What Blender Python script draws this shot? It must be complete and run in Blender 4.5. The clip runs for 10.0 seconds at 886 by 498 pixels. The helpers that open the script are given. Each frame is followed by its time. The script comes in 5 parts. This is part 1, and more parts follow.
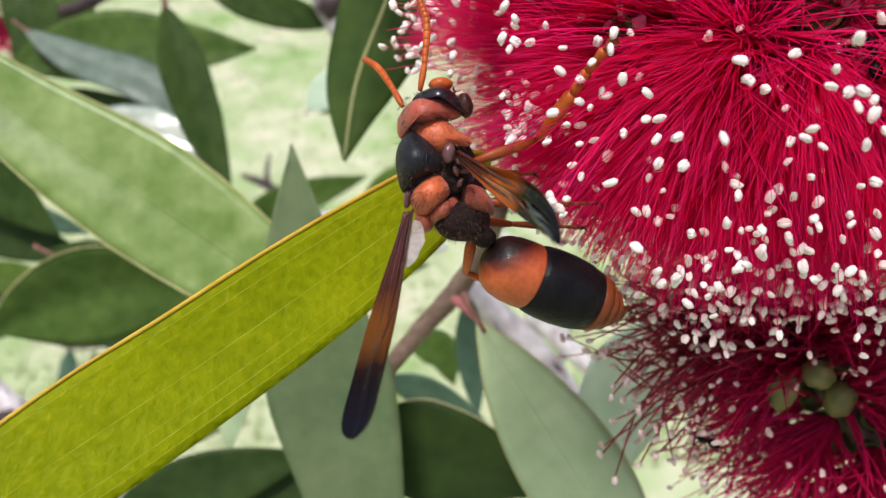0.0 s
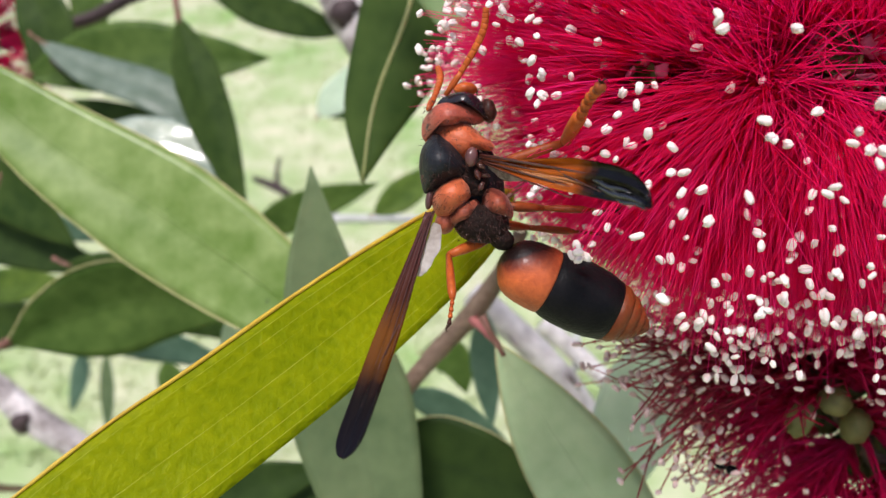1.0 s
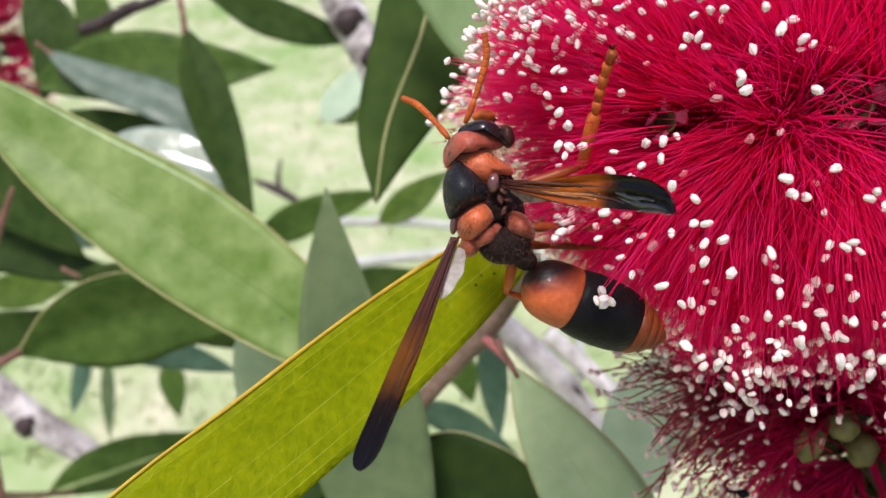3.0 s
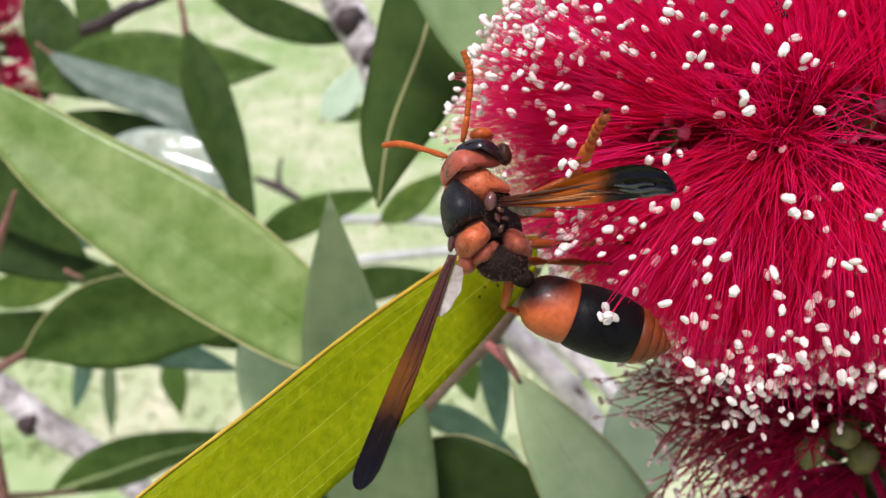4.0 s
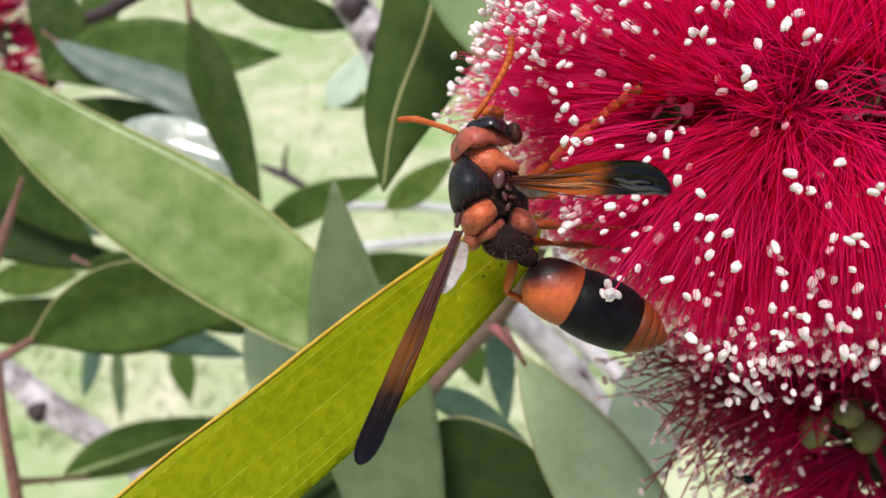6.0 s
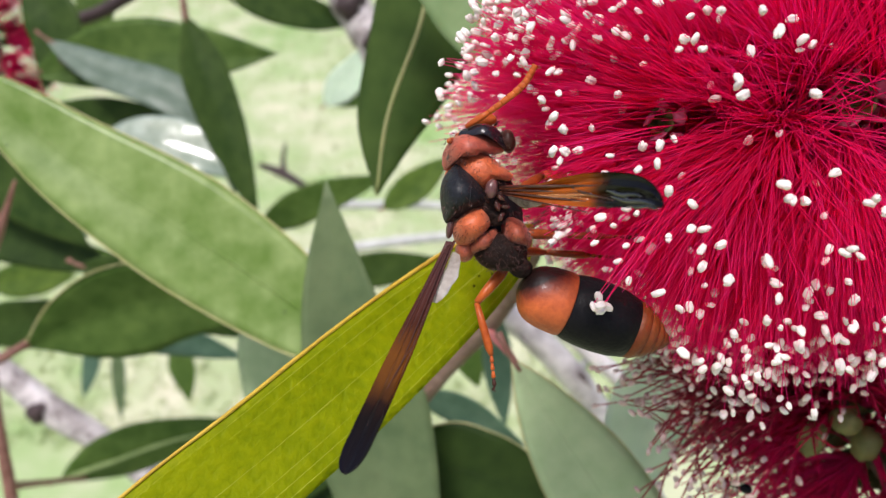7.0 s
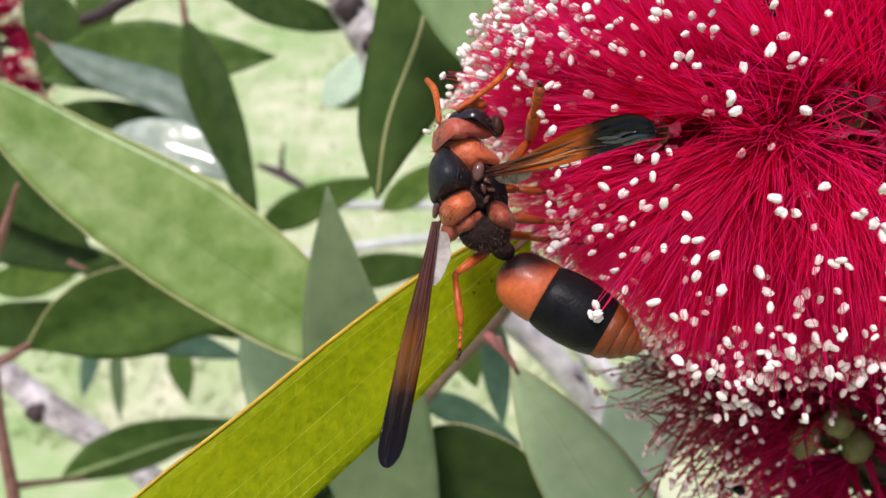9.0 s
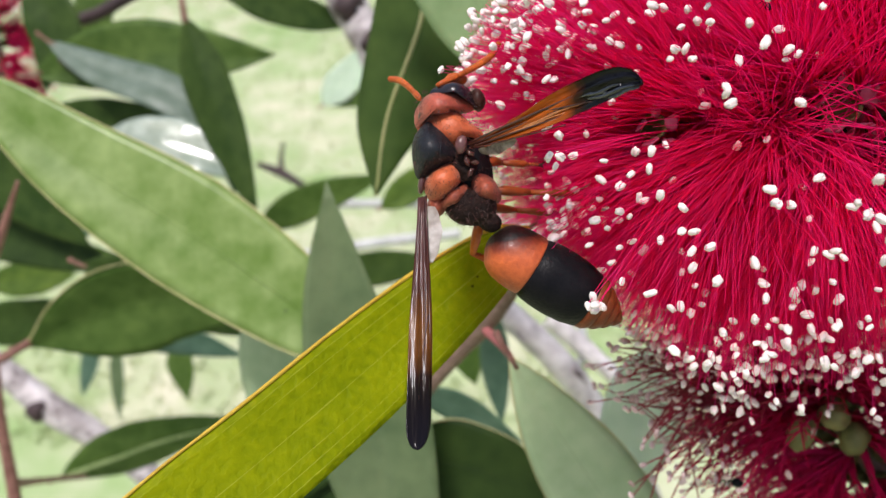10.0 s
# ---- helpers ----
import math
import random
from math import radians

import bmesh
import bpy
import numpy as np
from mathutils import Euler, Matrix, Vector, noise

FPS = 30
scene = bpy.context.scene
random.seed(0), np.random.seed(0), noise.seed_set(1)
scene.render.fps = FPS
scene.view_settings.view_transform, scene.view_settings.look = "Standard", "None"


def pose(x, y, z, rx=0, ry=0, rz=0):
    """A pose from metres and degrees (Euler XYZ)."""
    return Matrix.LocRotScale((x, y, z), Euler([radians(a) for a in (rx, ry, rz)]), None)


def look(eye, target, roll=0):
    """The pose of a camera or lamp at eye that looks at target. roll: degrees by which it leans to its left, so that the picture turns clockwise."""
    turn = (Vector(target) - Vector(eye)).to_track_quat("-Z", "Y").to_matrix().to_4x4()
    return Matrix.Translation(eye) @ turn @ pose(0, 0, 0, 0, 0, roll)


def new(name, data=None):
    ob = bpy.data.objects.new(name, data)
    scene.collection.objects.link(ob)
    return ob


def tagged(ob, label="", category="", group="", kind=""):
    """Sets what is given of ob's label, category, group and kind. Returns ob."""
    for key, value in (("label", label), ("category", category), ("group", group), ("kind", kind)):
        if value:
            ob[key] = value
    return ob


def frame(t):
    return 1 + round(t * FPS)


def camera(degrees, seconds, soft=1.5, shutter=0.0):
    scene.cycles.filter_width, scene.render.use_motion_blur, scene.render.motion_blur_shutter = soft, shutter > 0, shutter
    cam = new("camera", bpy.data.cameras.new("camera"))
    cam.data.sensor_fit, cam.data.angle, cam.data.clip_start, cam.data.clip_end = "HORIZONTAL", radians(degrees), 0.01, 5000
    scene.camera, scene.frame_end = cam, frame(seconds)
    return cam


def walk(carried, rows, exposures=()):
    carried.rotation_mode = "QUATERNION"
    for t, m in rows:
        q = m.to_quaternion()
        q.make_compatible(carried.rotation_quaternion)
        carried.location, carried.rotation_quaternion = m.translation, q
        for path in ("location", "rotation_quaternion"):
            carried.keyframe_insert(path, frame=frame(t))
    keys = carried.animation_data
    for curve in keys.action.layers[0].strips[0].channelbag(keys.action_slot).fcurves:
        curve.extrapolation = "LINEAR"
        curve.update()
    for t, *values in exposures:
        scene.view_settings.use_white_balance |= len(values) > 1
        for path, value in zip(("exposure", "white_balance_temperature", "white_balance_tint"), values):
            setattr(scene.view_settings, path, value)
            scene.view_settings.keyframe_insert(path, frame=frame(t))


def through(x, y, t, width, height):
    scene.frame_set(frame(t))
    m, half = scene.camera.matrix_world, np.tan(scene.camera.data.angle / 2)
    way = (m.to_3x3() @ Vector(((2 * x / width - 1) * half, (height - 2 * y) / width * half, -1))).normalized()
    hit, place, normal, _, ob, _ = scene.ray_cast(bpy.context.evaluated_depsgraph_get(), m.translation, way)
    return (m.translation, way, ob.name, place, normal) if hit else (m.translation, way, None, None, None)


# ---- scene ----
# A wasp on a red bottlebrush flower, close up, over a blurred lawn.
# All plan numbers are millimetres in the bush's own frame: x to the right, y away, z up, tilted as the bush is seen.
MM = 0.001
EYE, TILT = 1.2, -35.0
BASE = pose(0, 0, EYE, TILT, 0, 0)

# ---- camera ----
cam = camera(57.4, 10.0, soft=1.4)
cam.data.dof.use_dof = True
cam.data.dof.focus_distance = 0.078
cam.data.dof.aperture_fstop = 34.0
CAM_ROWS = [
    (0, 0.00, 0.00, 0.00, 90.000, 0.000, 0.000),
    (0.5, -1.26, -0.44, 3.92, 89.793, 0.160, 0.110),
    (1, -2.14, -2.07, 5.00, 89.595, 0.210, 0.449),
    (1.5, -2.92, -2.92, 5.20, 89.647, 0.080, 0.440),
    (2, -4.83, -3.15, 6.62, 89.648, -0.037, 0.294),
    (2.5, -5.02, -4.00, 8.49, 89.310, 0.042, 0.339),
    (3, -5.42, -4.83, 9.86, 89.253, 0.185, 0.139),
    (4.5, -5.96, -5.48, 12.55, 88.632, 0.377, 0.225),
    (5, -5.60, -4.95, 11.85, 88.580, 0.446, 0.402),
    (5.5, -6.03, -6.29, 10.75, 88.302, 0.479, 0.490),
    (7, -4.13, -4.05, 12.63, 87.681, 0.855, 0.693),
    (7.5, -4.12, -4.24, 14.82, 87.596, 0.836, 0.442),
    (8, -3.26, -3.27, 15.82, 87.441, 1.017, 0.798),
    (8.5, -3.84, -4.01, 14.54, 87.717, 0.843, 0.514),
    (9, -4.52, -6.24, 13.80, 87.588, 0.813, 0.499),
    (9.5, -4.07, -6.20, 13.23, 87.532, 0.914, 0.369),
    (10, -4.41, -6.89, 13.14, 87.539, 0.916, 0.464),
]
walk(cam, [(t, BASE @ pose(x * MM, y * MM, z * MM, rx, ry, rz)) for t, x, y, z, rx, ry, rz in CAM_ROWS])

# ---- world and sun ----
SUN_ELEVATION, SUN_AZIMUTH = 76.0, 225.0
world = bpy.data.worlds.new("sky")
scene.world = world
world.use_nodes = True
wn, wl = world.node_tree.nodes, world.node_tree.links
sky = wn.new("ShaderNodeTexSky")
sky.sky_type = "NISHITA"
sky.sun_disc = False
sky.sun_elevation, sky.sun_rotation = radians(SUN_ELEVATION), radians(SUN_AZIMUTH)
sky.dust_density = 4.0
wl.new(sky.outputs[0], wn["Background"].inputs[0])
wn["Background"].inputs[1].default_value = 0.13
sun = new("sun", bpy.data.lights.new("sun", "SUN"))
sun.data.energy, sun.data.angle, sun.data.color = 3.0, radians(14), (1.0, 0.96, 0.99)
sa, se = radians(SUN_AZIMUTH), radians(SUN_ELEVATION)
sun.matrix_world = look(Vector((math.sin(sa) * math.cos(se), math.cos(sa) * math.cos(se), math.sin(se))) * 20, (0, 0, 0))
scene.view_settings.exposure = 0.32


# ---- materials ----
def material(name, dark, light, rough=0.5, grain=300.0, stain=60.0, bump=0.15, through=0.0, coat=0.0, metal=0.0, sheen=0.0,
             speck=None, ior=1.45, island=0.0, spec=0.3, depth=0.0005):
    """A surface between two colours: fine grain, broad stains, relief; through: the share of light that it lets pass."""
    m = bpy.data.materials.new(name)
    m.use_nodes = True
    n, l = m.node_tree.nodes, m.node_tree.links
    b = n["Principled BSDF"]
    co = n.new("ShaderNodeTexCoord")
    fine = n.new("ShaderNodeTexNoise")
    fine.inputs["Scale"].default_value, fine.inputs["Detail"].default_value = grain, 5
    broad = n.new("ShaderNodeTexNoise")
    broad.inputs["Scale"].default_value, broad.inputs["Detail"].default_value = stain, 3
    for tex in (fine, broad):
        l.new(co.outputs["Object"], tex.inputs["Vector"])
    both = n.new("ShaderNodeMath")
    both.operation = "MULTIPLY_ADD"
    both.inputs[1].default_value = 0.45
    l.new(fine.outputs[0], both.inputs[0])
    half = n.new("ShaderNodeMath")
    half.operation = "MULTIPLY"
    half.inputs[1].default_value = 0.6
    l.new(broad.outputs[0], half.inputs[0])
    l.new(half.outputs[0], both.inputs[2])
    value = both.outputs[0]
    if island:
        geo = n.new("ShaderNodeNewGeometry")
        vary = n.new("ShaderNodeMath")
        vary.operation = "MULTIPLY_ADD"
        vary.inputs[1].default_value = island
        l.new(geo.outputs["Random Per Island"], vary.inputs[0])
        l.new(value, vary.inputs[2])
        value = vary.outputs[0]
    ramp = n.new("ShaderNodeValToRGB")
    ramp.color_ramp.elements[0].position, ramp.color_ramp.elements[1].position = 0.35, 0.72 + island * 0.6
    ramp.color_ramp.elements[0].color, ramp.color_ramp.elements[1].color = (*dark, 1), (*light, 1)
    l.new(value, ramp.inputs[0])
    colour = ramp.outputs[0]
    if speck:
        dots = n.new("ShaderNodeTexVoronoi")
        dots.inputs["Scale"].default_value = speck[0]
        l.new(co.outputs["Object"], dots.inputs["Vector"])
        cut = n.new("ShaderNodeMath")
        cut.operation = "LESS_THAN"
        cut.inputs[1].default_value = speck[1]
        l.new(dots.outputs[0], cut.inputs[0])
        mix = n.new("ShaderNodeMix")
        mix.data_type = "RGBA"
        l.new(cut.outputs[0], mix.inputs[0])
        l.new(colour, mix.inputs[6])
        mix.inputs[7].default_value = (*speck[2], 1)
        colour = mix.outputs[2]
    l.new(colour, b.inputs["Base Color"])
    b.inputs["Roughness"].default_value = rough
    b.inputs["Metallic"].default_value = metal
    b.inputs["IOR"].default_value = ior
    b.inputs["Specular IOR Level"].default_value = spec
    b.inputs["Coat Weight"].default_value, b.inputs["Coat Roughness"].default_value = coat, 0.12
    b.inputs["Sheen Weight"].default_value = sheen
    if bump:
        relief = n.new("ShaderNodeBump")
        relief.inputs["Strength"].default_value, relief.inputs["Distance"].default_value = bump, depth
        l.new(value, relief.inputs["Height"])
        l.new(relief.outputs[0], b.inputs["Normal"])
    if through:
        glow = n.new("ShaderNodeBsdfTranslucent")
        l.new(colour, glow.inputs[0])
        blend = n.new("ShaderNodeMixShader")
        blend.inputs[0].default_value = through
        l.new(b.outputs[0], blend.inputs[1])
        l.new(glow.outputs[0], blend.inputs[2])
        l.new(blend.outputs[0], n["Material Output"].inputs[0])
    return m


def wing_material(name, bands, clear, gloss, crumple):
    """Wing skin, banded along its length: red-brown root, amber middle, blue-black end."""
    m = bpy.data.materials.new(name)
    m.use_nodes = True
    n, l = m.node_tree.nodes, m.node_tree.links
    b = n["Principled BSDF"]
    co = n.new("ShaderNodeTexCoord")
    sep = n.new("ShaderNodeSeparateXYZ")
    l.new(co.outputs["Generated"], sep.inputs[0])
    wob = n.new("ShaderNodeTexNoise")
    wob.inputs["Scale"].default_value = 500
    l.new(co.outputs["Object"], wob.inputs["Vector"])
    add = n.new("ShaderNodeMath")
    add.operation = "MULTIPLY_ADD"
    add.inputs[1].default_value = 0.09
    l.new(wob.outputs[0], add.inputs[0])
    l.new(sep.outputs[0], add.inputs[2])
    size = n.new("ShaderNodeMath")
    size.operation = "DIVIDE"
    size.inputs[1].default_value = 1.05
    l.new(add.outputs[0], size.inputs[0])
    ramp = n.new("ShaderNodeValToRGB")
    e = ramp.color_ramp.elements
    e[0].position, e[0].color = 0.0, (0.11, 0.045, 0.042, 1)
    e[1].position, e[1].color = 1.0, (0.006, 0.005, 0.008, 1)
    for at, c in bands:
        x = e.new(at)
        x.color = (*c, 1)
    l.new(size.outputs[0], ramp.inputs[0])
    l.new(ramp.outputs[0], b.inputs["Base Color"])
    b.inputs["Roughness"].default_value = 0.14
    b.inputs["Specular IOR Level"].default_value = gloss
    crease = n.new("ShaderNodeTexNoise")
    crease.inputs["Scale"].default_value, crease.inputs["Detail"].default_value = 1, 3
    along = n.new("ShaderNodeMapping")
    along.inputs["Scale"].default_value = (130, 1100, 1100)
    l.new(co.outputs["Object"], along.inputs["Vector"])
    l.new(along.outputs[0], crease.inputs["Vector"])
    relief = n.new("ShaderNodeBump")
    relief.inputs["Strength"].default_value, relief.inputs["Distance"].default_value = crumple, 0.0006
    l.new(crease.outputs[0], relief.inputs["Height"])
    l.new(relief.outputs[0], b.inputs["Normal"])
    glow = n.new("ShaderNodeBsdfTranslucent")
    l.new(ramp.outputs[0], glow.inputs[0])
    blend = n.new("ShaderNodeMixShader")
    blend.inputs[0].default_value = clear
    l.new(b.outputs[0], blend.inputs[1])
    l.new(glow.outputs[0], blend.inputs[2])
    l.new(blend.outputs[0], n["Material Output"].inputs[0])
    return m


def waist_material(name, start, way):
    """Orange skin that darkens to black towards the upper front, as the first abdomen segment is marked."""
    m = material(name, (0.30, 0.058, 0.018), (0.55, 0.118, 0.032), 0.5, 2200, 300, 0.4, spec=0.35, coat=0.08)
    n, l = m.node_tree.nodes, m.node_tree.links
    b = n["Principled BSDF"]
    skin = b.inputs["Base Color"].links[0].from_socket
    co = n.new("ShaderNodeTexCoord")
    off = n.new("ShaderNodeVectorMath")
    off.operation = "SUBTRACT"
    off.inputs[1].default_value = Vector(start) * MM
    l.new(co.outputs["Object"], off.inputs[0])
    along = n.new("ShaderNodeVectorMath")
    along.operation = "DOT_PRODUCT"
    along.inputs[1].default_value = (Vector(way).normalized() * 0.7 + Vector((0, 0, 0.75))) * 190
    l.new(off.outputs[0], along.inputs[0])
    wob = n.new("ShaderNodeTexNoise")
    wob.inputs["Scale"].default_value = 900
    l.new(co.outputs["Object"], wob.inputs["Vector"])
    add = n.new("ShaderNodeMath")
    add.operation = "MULTIPLY_ADD"
    add.inputs[1].default_value = 0.16
    l.new(wob.outputs[0], add.inputs[0])
    l.new(along.outputs["Value"], add.inputs[2])
    ramp = n.new("ShaderNodeValToRGB")
    e = ramp.color_ramp.elements
    e[0].position, e[0].color = 0.04, (0.015, 0.01, 0.01, 1)
    e[1].position, e[1].color = 0.40, (1, 1, 1, 1)
    mid = e.new(0.2)
    mid.color = (0.35, 0.27, 0.33, 1)
    l.new(add.outputs[0], ramp.inputs[0])
    mix = n.new("ShaderNodeMix")
    mix.data_type, mix.blend_type = "RGBA", "MULTIPLY"
    mix.inputs[0].default_value = 1.0
    l.new(skin, mix.inputs[6])
    l.new(ramp.outputs[0], mix.inputs[7])
    l.new(mix.outputs[2], b.inputs["Base Color"])
    return m


LEAF = {
    "yellow": material("leaf_yellow", (0.155, 0.205, 0.002), (0.30, 0.335, 0.004), 0.42, 900, 70, 1.0, 0.35, speck=(300, 0.06, (0.07, 0.07, 0.004)), spec=0.05, depth=0.0008),
    "green": material("leaf_green", (0.09, 0.17, 0.018), (0.33, 0.42, 0.16), 0.33, 190, 34, 0.14, 0.2, speck=(150, 0.07, (0.08, 0.13, 0.03))),
    "green2": material("leaf_sage", (0.33, 0.44, 0.23), (0.49, 0.59, 0.35), 0.5, 300, 60, 0.12, 0.2),
    "grey": material("leaf_grey_green", (0.075, 0.12, 0.05), (0.145, 0.195, 0.09), 0.5, 250, 50, 0.12, 0.2),
    # upright leaf: the yellow leaf's shade is put into this lowered colour
    "sage": material("leaf_sage_shaded", (0.078, 0.118, 0.050), (0.14, 0.185, 0.083), 0.5, 250, 50, 0.12, 0.2),
    "olive": material("leaf_olive", (0.05, 0.10, 0.012), (0.13, 0.20, 0.03), 0.5, 200, 50, 0.1, 0.3),
    # greyed green: the sky's glare on the curled leaf is put into this colour
    "sky_grey": material("leaf_sky_grey", (0.09, 0.13, 0.09), (0.20, 0.25, 0.20), 0.35, 250, 80, 0.12, 0.2),
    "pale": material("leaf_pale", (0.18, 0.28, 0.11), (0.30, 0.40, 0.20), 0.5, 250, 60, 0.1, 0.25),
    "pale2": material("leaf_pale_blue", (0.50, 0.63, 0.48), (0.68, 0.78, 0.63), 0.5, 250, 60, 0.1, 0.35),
    # deep greens: shade inside the bush is partly put into these four colours
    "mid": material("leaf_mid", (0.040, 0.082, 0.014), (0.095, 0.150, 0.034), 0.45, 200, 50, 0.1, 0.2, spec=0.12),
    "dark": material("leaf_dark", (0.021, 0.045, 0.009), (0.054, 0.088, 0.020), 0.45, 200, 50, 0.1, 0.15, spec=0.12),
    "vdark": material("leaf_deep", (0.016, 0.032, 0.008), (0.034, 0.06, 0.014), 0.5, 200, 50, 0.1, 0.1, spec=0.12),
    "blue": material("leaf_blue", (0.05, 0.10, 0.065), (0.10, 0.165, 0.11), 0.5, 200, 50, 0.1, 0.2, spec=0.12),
    # paled green: part of the mirrored sky is put into this base
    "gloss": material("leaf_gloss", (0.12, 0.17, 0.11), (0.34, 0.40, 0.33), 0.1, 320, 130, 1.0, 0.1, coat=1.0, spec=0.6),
}
RIB_PALE = material("rib_pale", (0.30, 0.32, 0.12), (0.46, 0.44, 0.22), 0.5, 400, 80, 0.1, 0.2)
RIB_GREEN = material("rib_green", (0.20, 0.28, 0.10), (0.32, 0.40, 0.17), 0.5, 400, 80, 0.1, 0.2)
RIB_YELLOW = material("rib_yellow", (0.26, 0.30, 0.012), (0.40, 0.43, 0.03), 0.5, 400, 80, 0.1, 0.2)
EDGE_GOLD = material("edge_gold", (0.42, 0.24, 0.02), (0.62, 0.44, 0.05), 0.5, 500, 120, 0.2, 0.2)
EDGE_PALE = material("edge_pale", (0.42, 0.40, 0.16), (0.58, 0.52, 0.28), 0.5, 500, 120, 0.1, 0.2)
TWIG = {
    "brown": material("twig_brown", (0.10, 0.065, 0.045), (0.25, 0.17, 0.13), 0.7, 900, 120, 0.5),
    "pink": material("stalk_pink", (0.30, 0.07, 0.09), (0.42, 0.16, 0.14), 0.5, 500, 120, 0.1, 0.1),
    "bark": material("bark_pale", (0.25, 0.22, 0.22), (0.84, 0.79, 0.79), 0.8, 260, 60, 0.6),
    "brownbark": material("bark_brown", (0.07, 0.05, 0.045), (0.80, 0.73, 0.72), 0.8, 250, 60, 0.8),
    "darktw": material("twig_dark", (0.02, 0.013, 0.014), (0.07, 0.045, 0.045), 0.6, 500, 80, 0.3),
    "redtw": material("twig_red", (0.12, 0.05, 0.035), (0.30, 0.15, 0.12), 0.55, 500, 80, 0.2),
    "pale": material("twig_pale", (0.35, 0.35, 0.33), (0.6, 0.6, 0.58), 0.7, 300, 60, 0.3),
}
CRIMSON = material("filament_crimson", (0.98, 0.027, 0.24), (1.0, 0.108, 0.49), 0.35, 500, 120, 0.0, 0.88, island=0.25, spec=0.4)
WINE = material("filament_wine", (0.34, 0.005, 0.05), (0.80, 0.012, 0.13), 0.4, 500, 120, 0.0, 0.35, island=0.25)
DRIED = material("filament_dried", (0.15, 0.012, 0.025), (0.42, 0.030, 0.06), 0.4, 500, 120, 0.0, 0.2, island=0.25)
CREAM = material("anther_cream", (0.74, 0.62, 0.58), (0.94, 0.89, 0.85), 0.6, 1500, 250, 0.2, 0.15)
DUSK = material("anther_dusky", (0.52, 0.33, 0.30), (0.84, 0.68, 0.63), 0.7, 1500, 250, 0.2, 0.1)
PETAL = material("petal_pink", (0.55, 0.06, 0.18), (0.85, 0.30, 0.42), 0.5, 700, 200, 0.2, 0.3)
BUD = material("seed_cup", (0.08, 0.085, 0.02), (0.26, 0.24, 0.09), 0.5, 500, 120, 0.15, 0.1)
CUP = material("cup_olive", (0.04, 0.05, 0.012), (0.15, 0.13, 0.04), 0.5, 500, 120, 0.15, 0.1)
ORANGE = material("hornet_orange", (0.34, 0.066, 0.022), (0.62, 0.135, 0.042), 0.46, 3400, 420, 0.35, sheen=0.1, spec=0.45, speck=(3600, 0.1, (0.20, 0.040, 0.015)))
RUST = material("hornet_rust", (0.17, 0.034, 0.017), (0.38, 0.078, 0.034), 0.46, 3400, 420, 0.35, sheen=0.1, spec=0.45, speck=(4200, 0.16, (0.10, 0.022, 0.012)))
HEAD = material("hornet_head", (0.20, 0.036, 0.022), (0.44, 0.085, 0.045), 0.46, 3400, 300, 0.35, sheen=0.1, spec=0.45, speck=(3600, 0.1, (0.14, 0.026, 0.016)))
BLACK = material("hornet_black", (0.004, 0.004, 0.005), (0.010, 0.009, 0.010), 0.38, 2500, 400, 0.3, spec=0.10)
SCUTUM = material("hornet_scutum", (0.008, 0.009, 0.011), (0.018, 0.019, 0.024), 0.42, 1800, 300, 0.5, spec=0.25)
DARKBROWN = material("hornet_brown", (0.02, 0.008, 0.006), (0.06, 0.02, 0.014), 0.4, 1500, 300, 0.4, spec=0.2)
PURPLE = material("hornet_purple", (0.06, 0.022, 0.022), (0.14, 0.06, 0.055), 0.28, 1500, 300, 0.2, coat=0.4)
CROWN = material("hornet_crown", (0.006, 0.005, 0.007), (0.016, 0.012, 0.016), 0.22, 2500, 400, 0.2, spec=0.5)
HAIRY = material("hornet_hairy", (0.006, 0.005, 0.005), (0.026, 0.013, 0.010), 0.7, 2600, 500, 1.0, spec=0.1)
# leg orange darkened for legs in the flower's shade; also the dark last toe
LEG_SHADE_AND_TOE = material("hornet_leg_shade_and_toe", (0.15, 0.028, 0.008), (0.33, 0.070, 0.016), 0.4, 1500, 300, 0.2, 0.1)
LEG = material("hornet_leg", (0.30, 0.050, 0.010), (0.55, 0.125, 0.022), 0.35, 1500, 300, 0.2, 0.1)
# one wing skin twice: darker for the shaded left wing, brighter for the lit right
WING_SHADED = wing_material("wing_skin_shaded", ((0.20, (0.075, 0.026, 0.024)), (0.42, (0.055, 0.016, 0.008)), (0.55, (0.125, 0.042, 0.006)), (0.66, (0.10, 0.034, 0.005)), (0.74, (0.014, 0.005, 0.003)), (0.80, (0.006, 0.0035, 0.003))), 0.22, 0.14, 0.3)
WING_SUNLIT = wing_material("wing_skin_sunlit", ((0.10, (0.16, 0.045, 0.020)), (0.30, (0.32, 0.066, 0.010)), (0.48, (0.44, 0.095, 0.008)), (0.62, (0.36, 0.074, 0.007)), (0.68, (0.04, 0.011, 0.004)), (0.74, (0.004, 0.0035, 0.004))), 0.35, 0.25, 0.6)
TAIL = material("hornet_tail", (0.10, 0.022, 0.007), (0.20, 0.046, 0.012), 0.4, 2600, 420, 0.4, spec=0.25)
VEIN = material("wing_vein", (0.03, 0.01, 0.008), (0.09, 0.03, 0.02), 0.3, 1500, 200, 0.0, coat=0.5)
GLOSS_BLACK = material("wing_fold", (0.004, 0.004, 0.006), (0.012, 0.010, 0.014), 0.1, 1500, 200, 0.0, coat=1.0, spec=0.6)
# crease amber is paler than the skin, with the glints put into its colour
GLOSS_AMBER = material("wing_crease_glint", (0.34, 0.095, 0.018), (0.60, 0.23, 0.075), 0.22, 1500, 200, 0.0, 0.2, coat=1.0, spec=0.5)
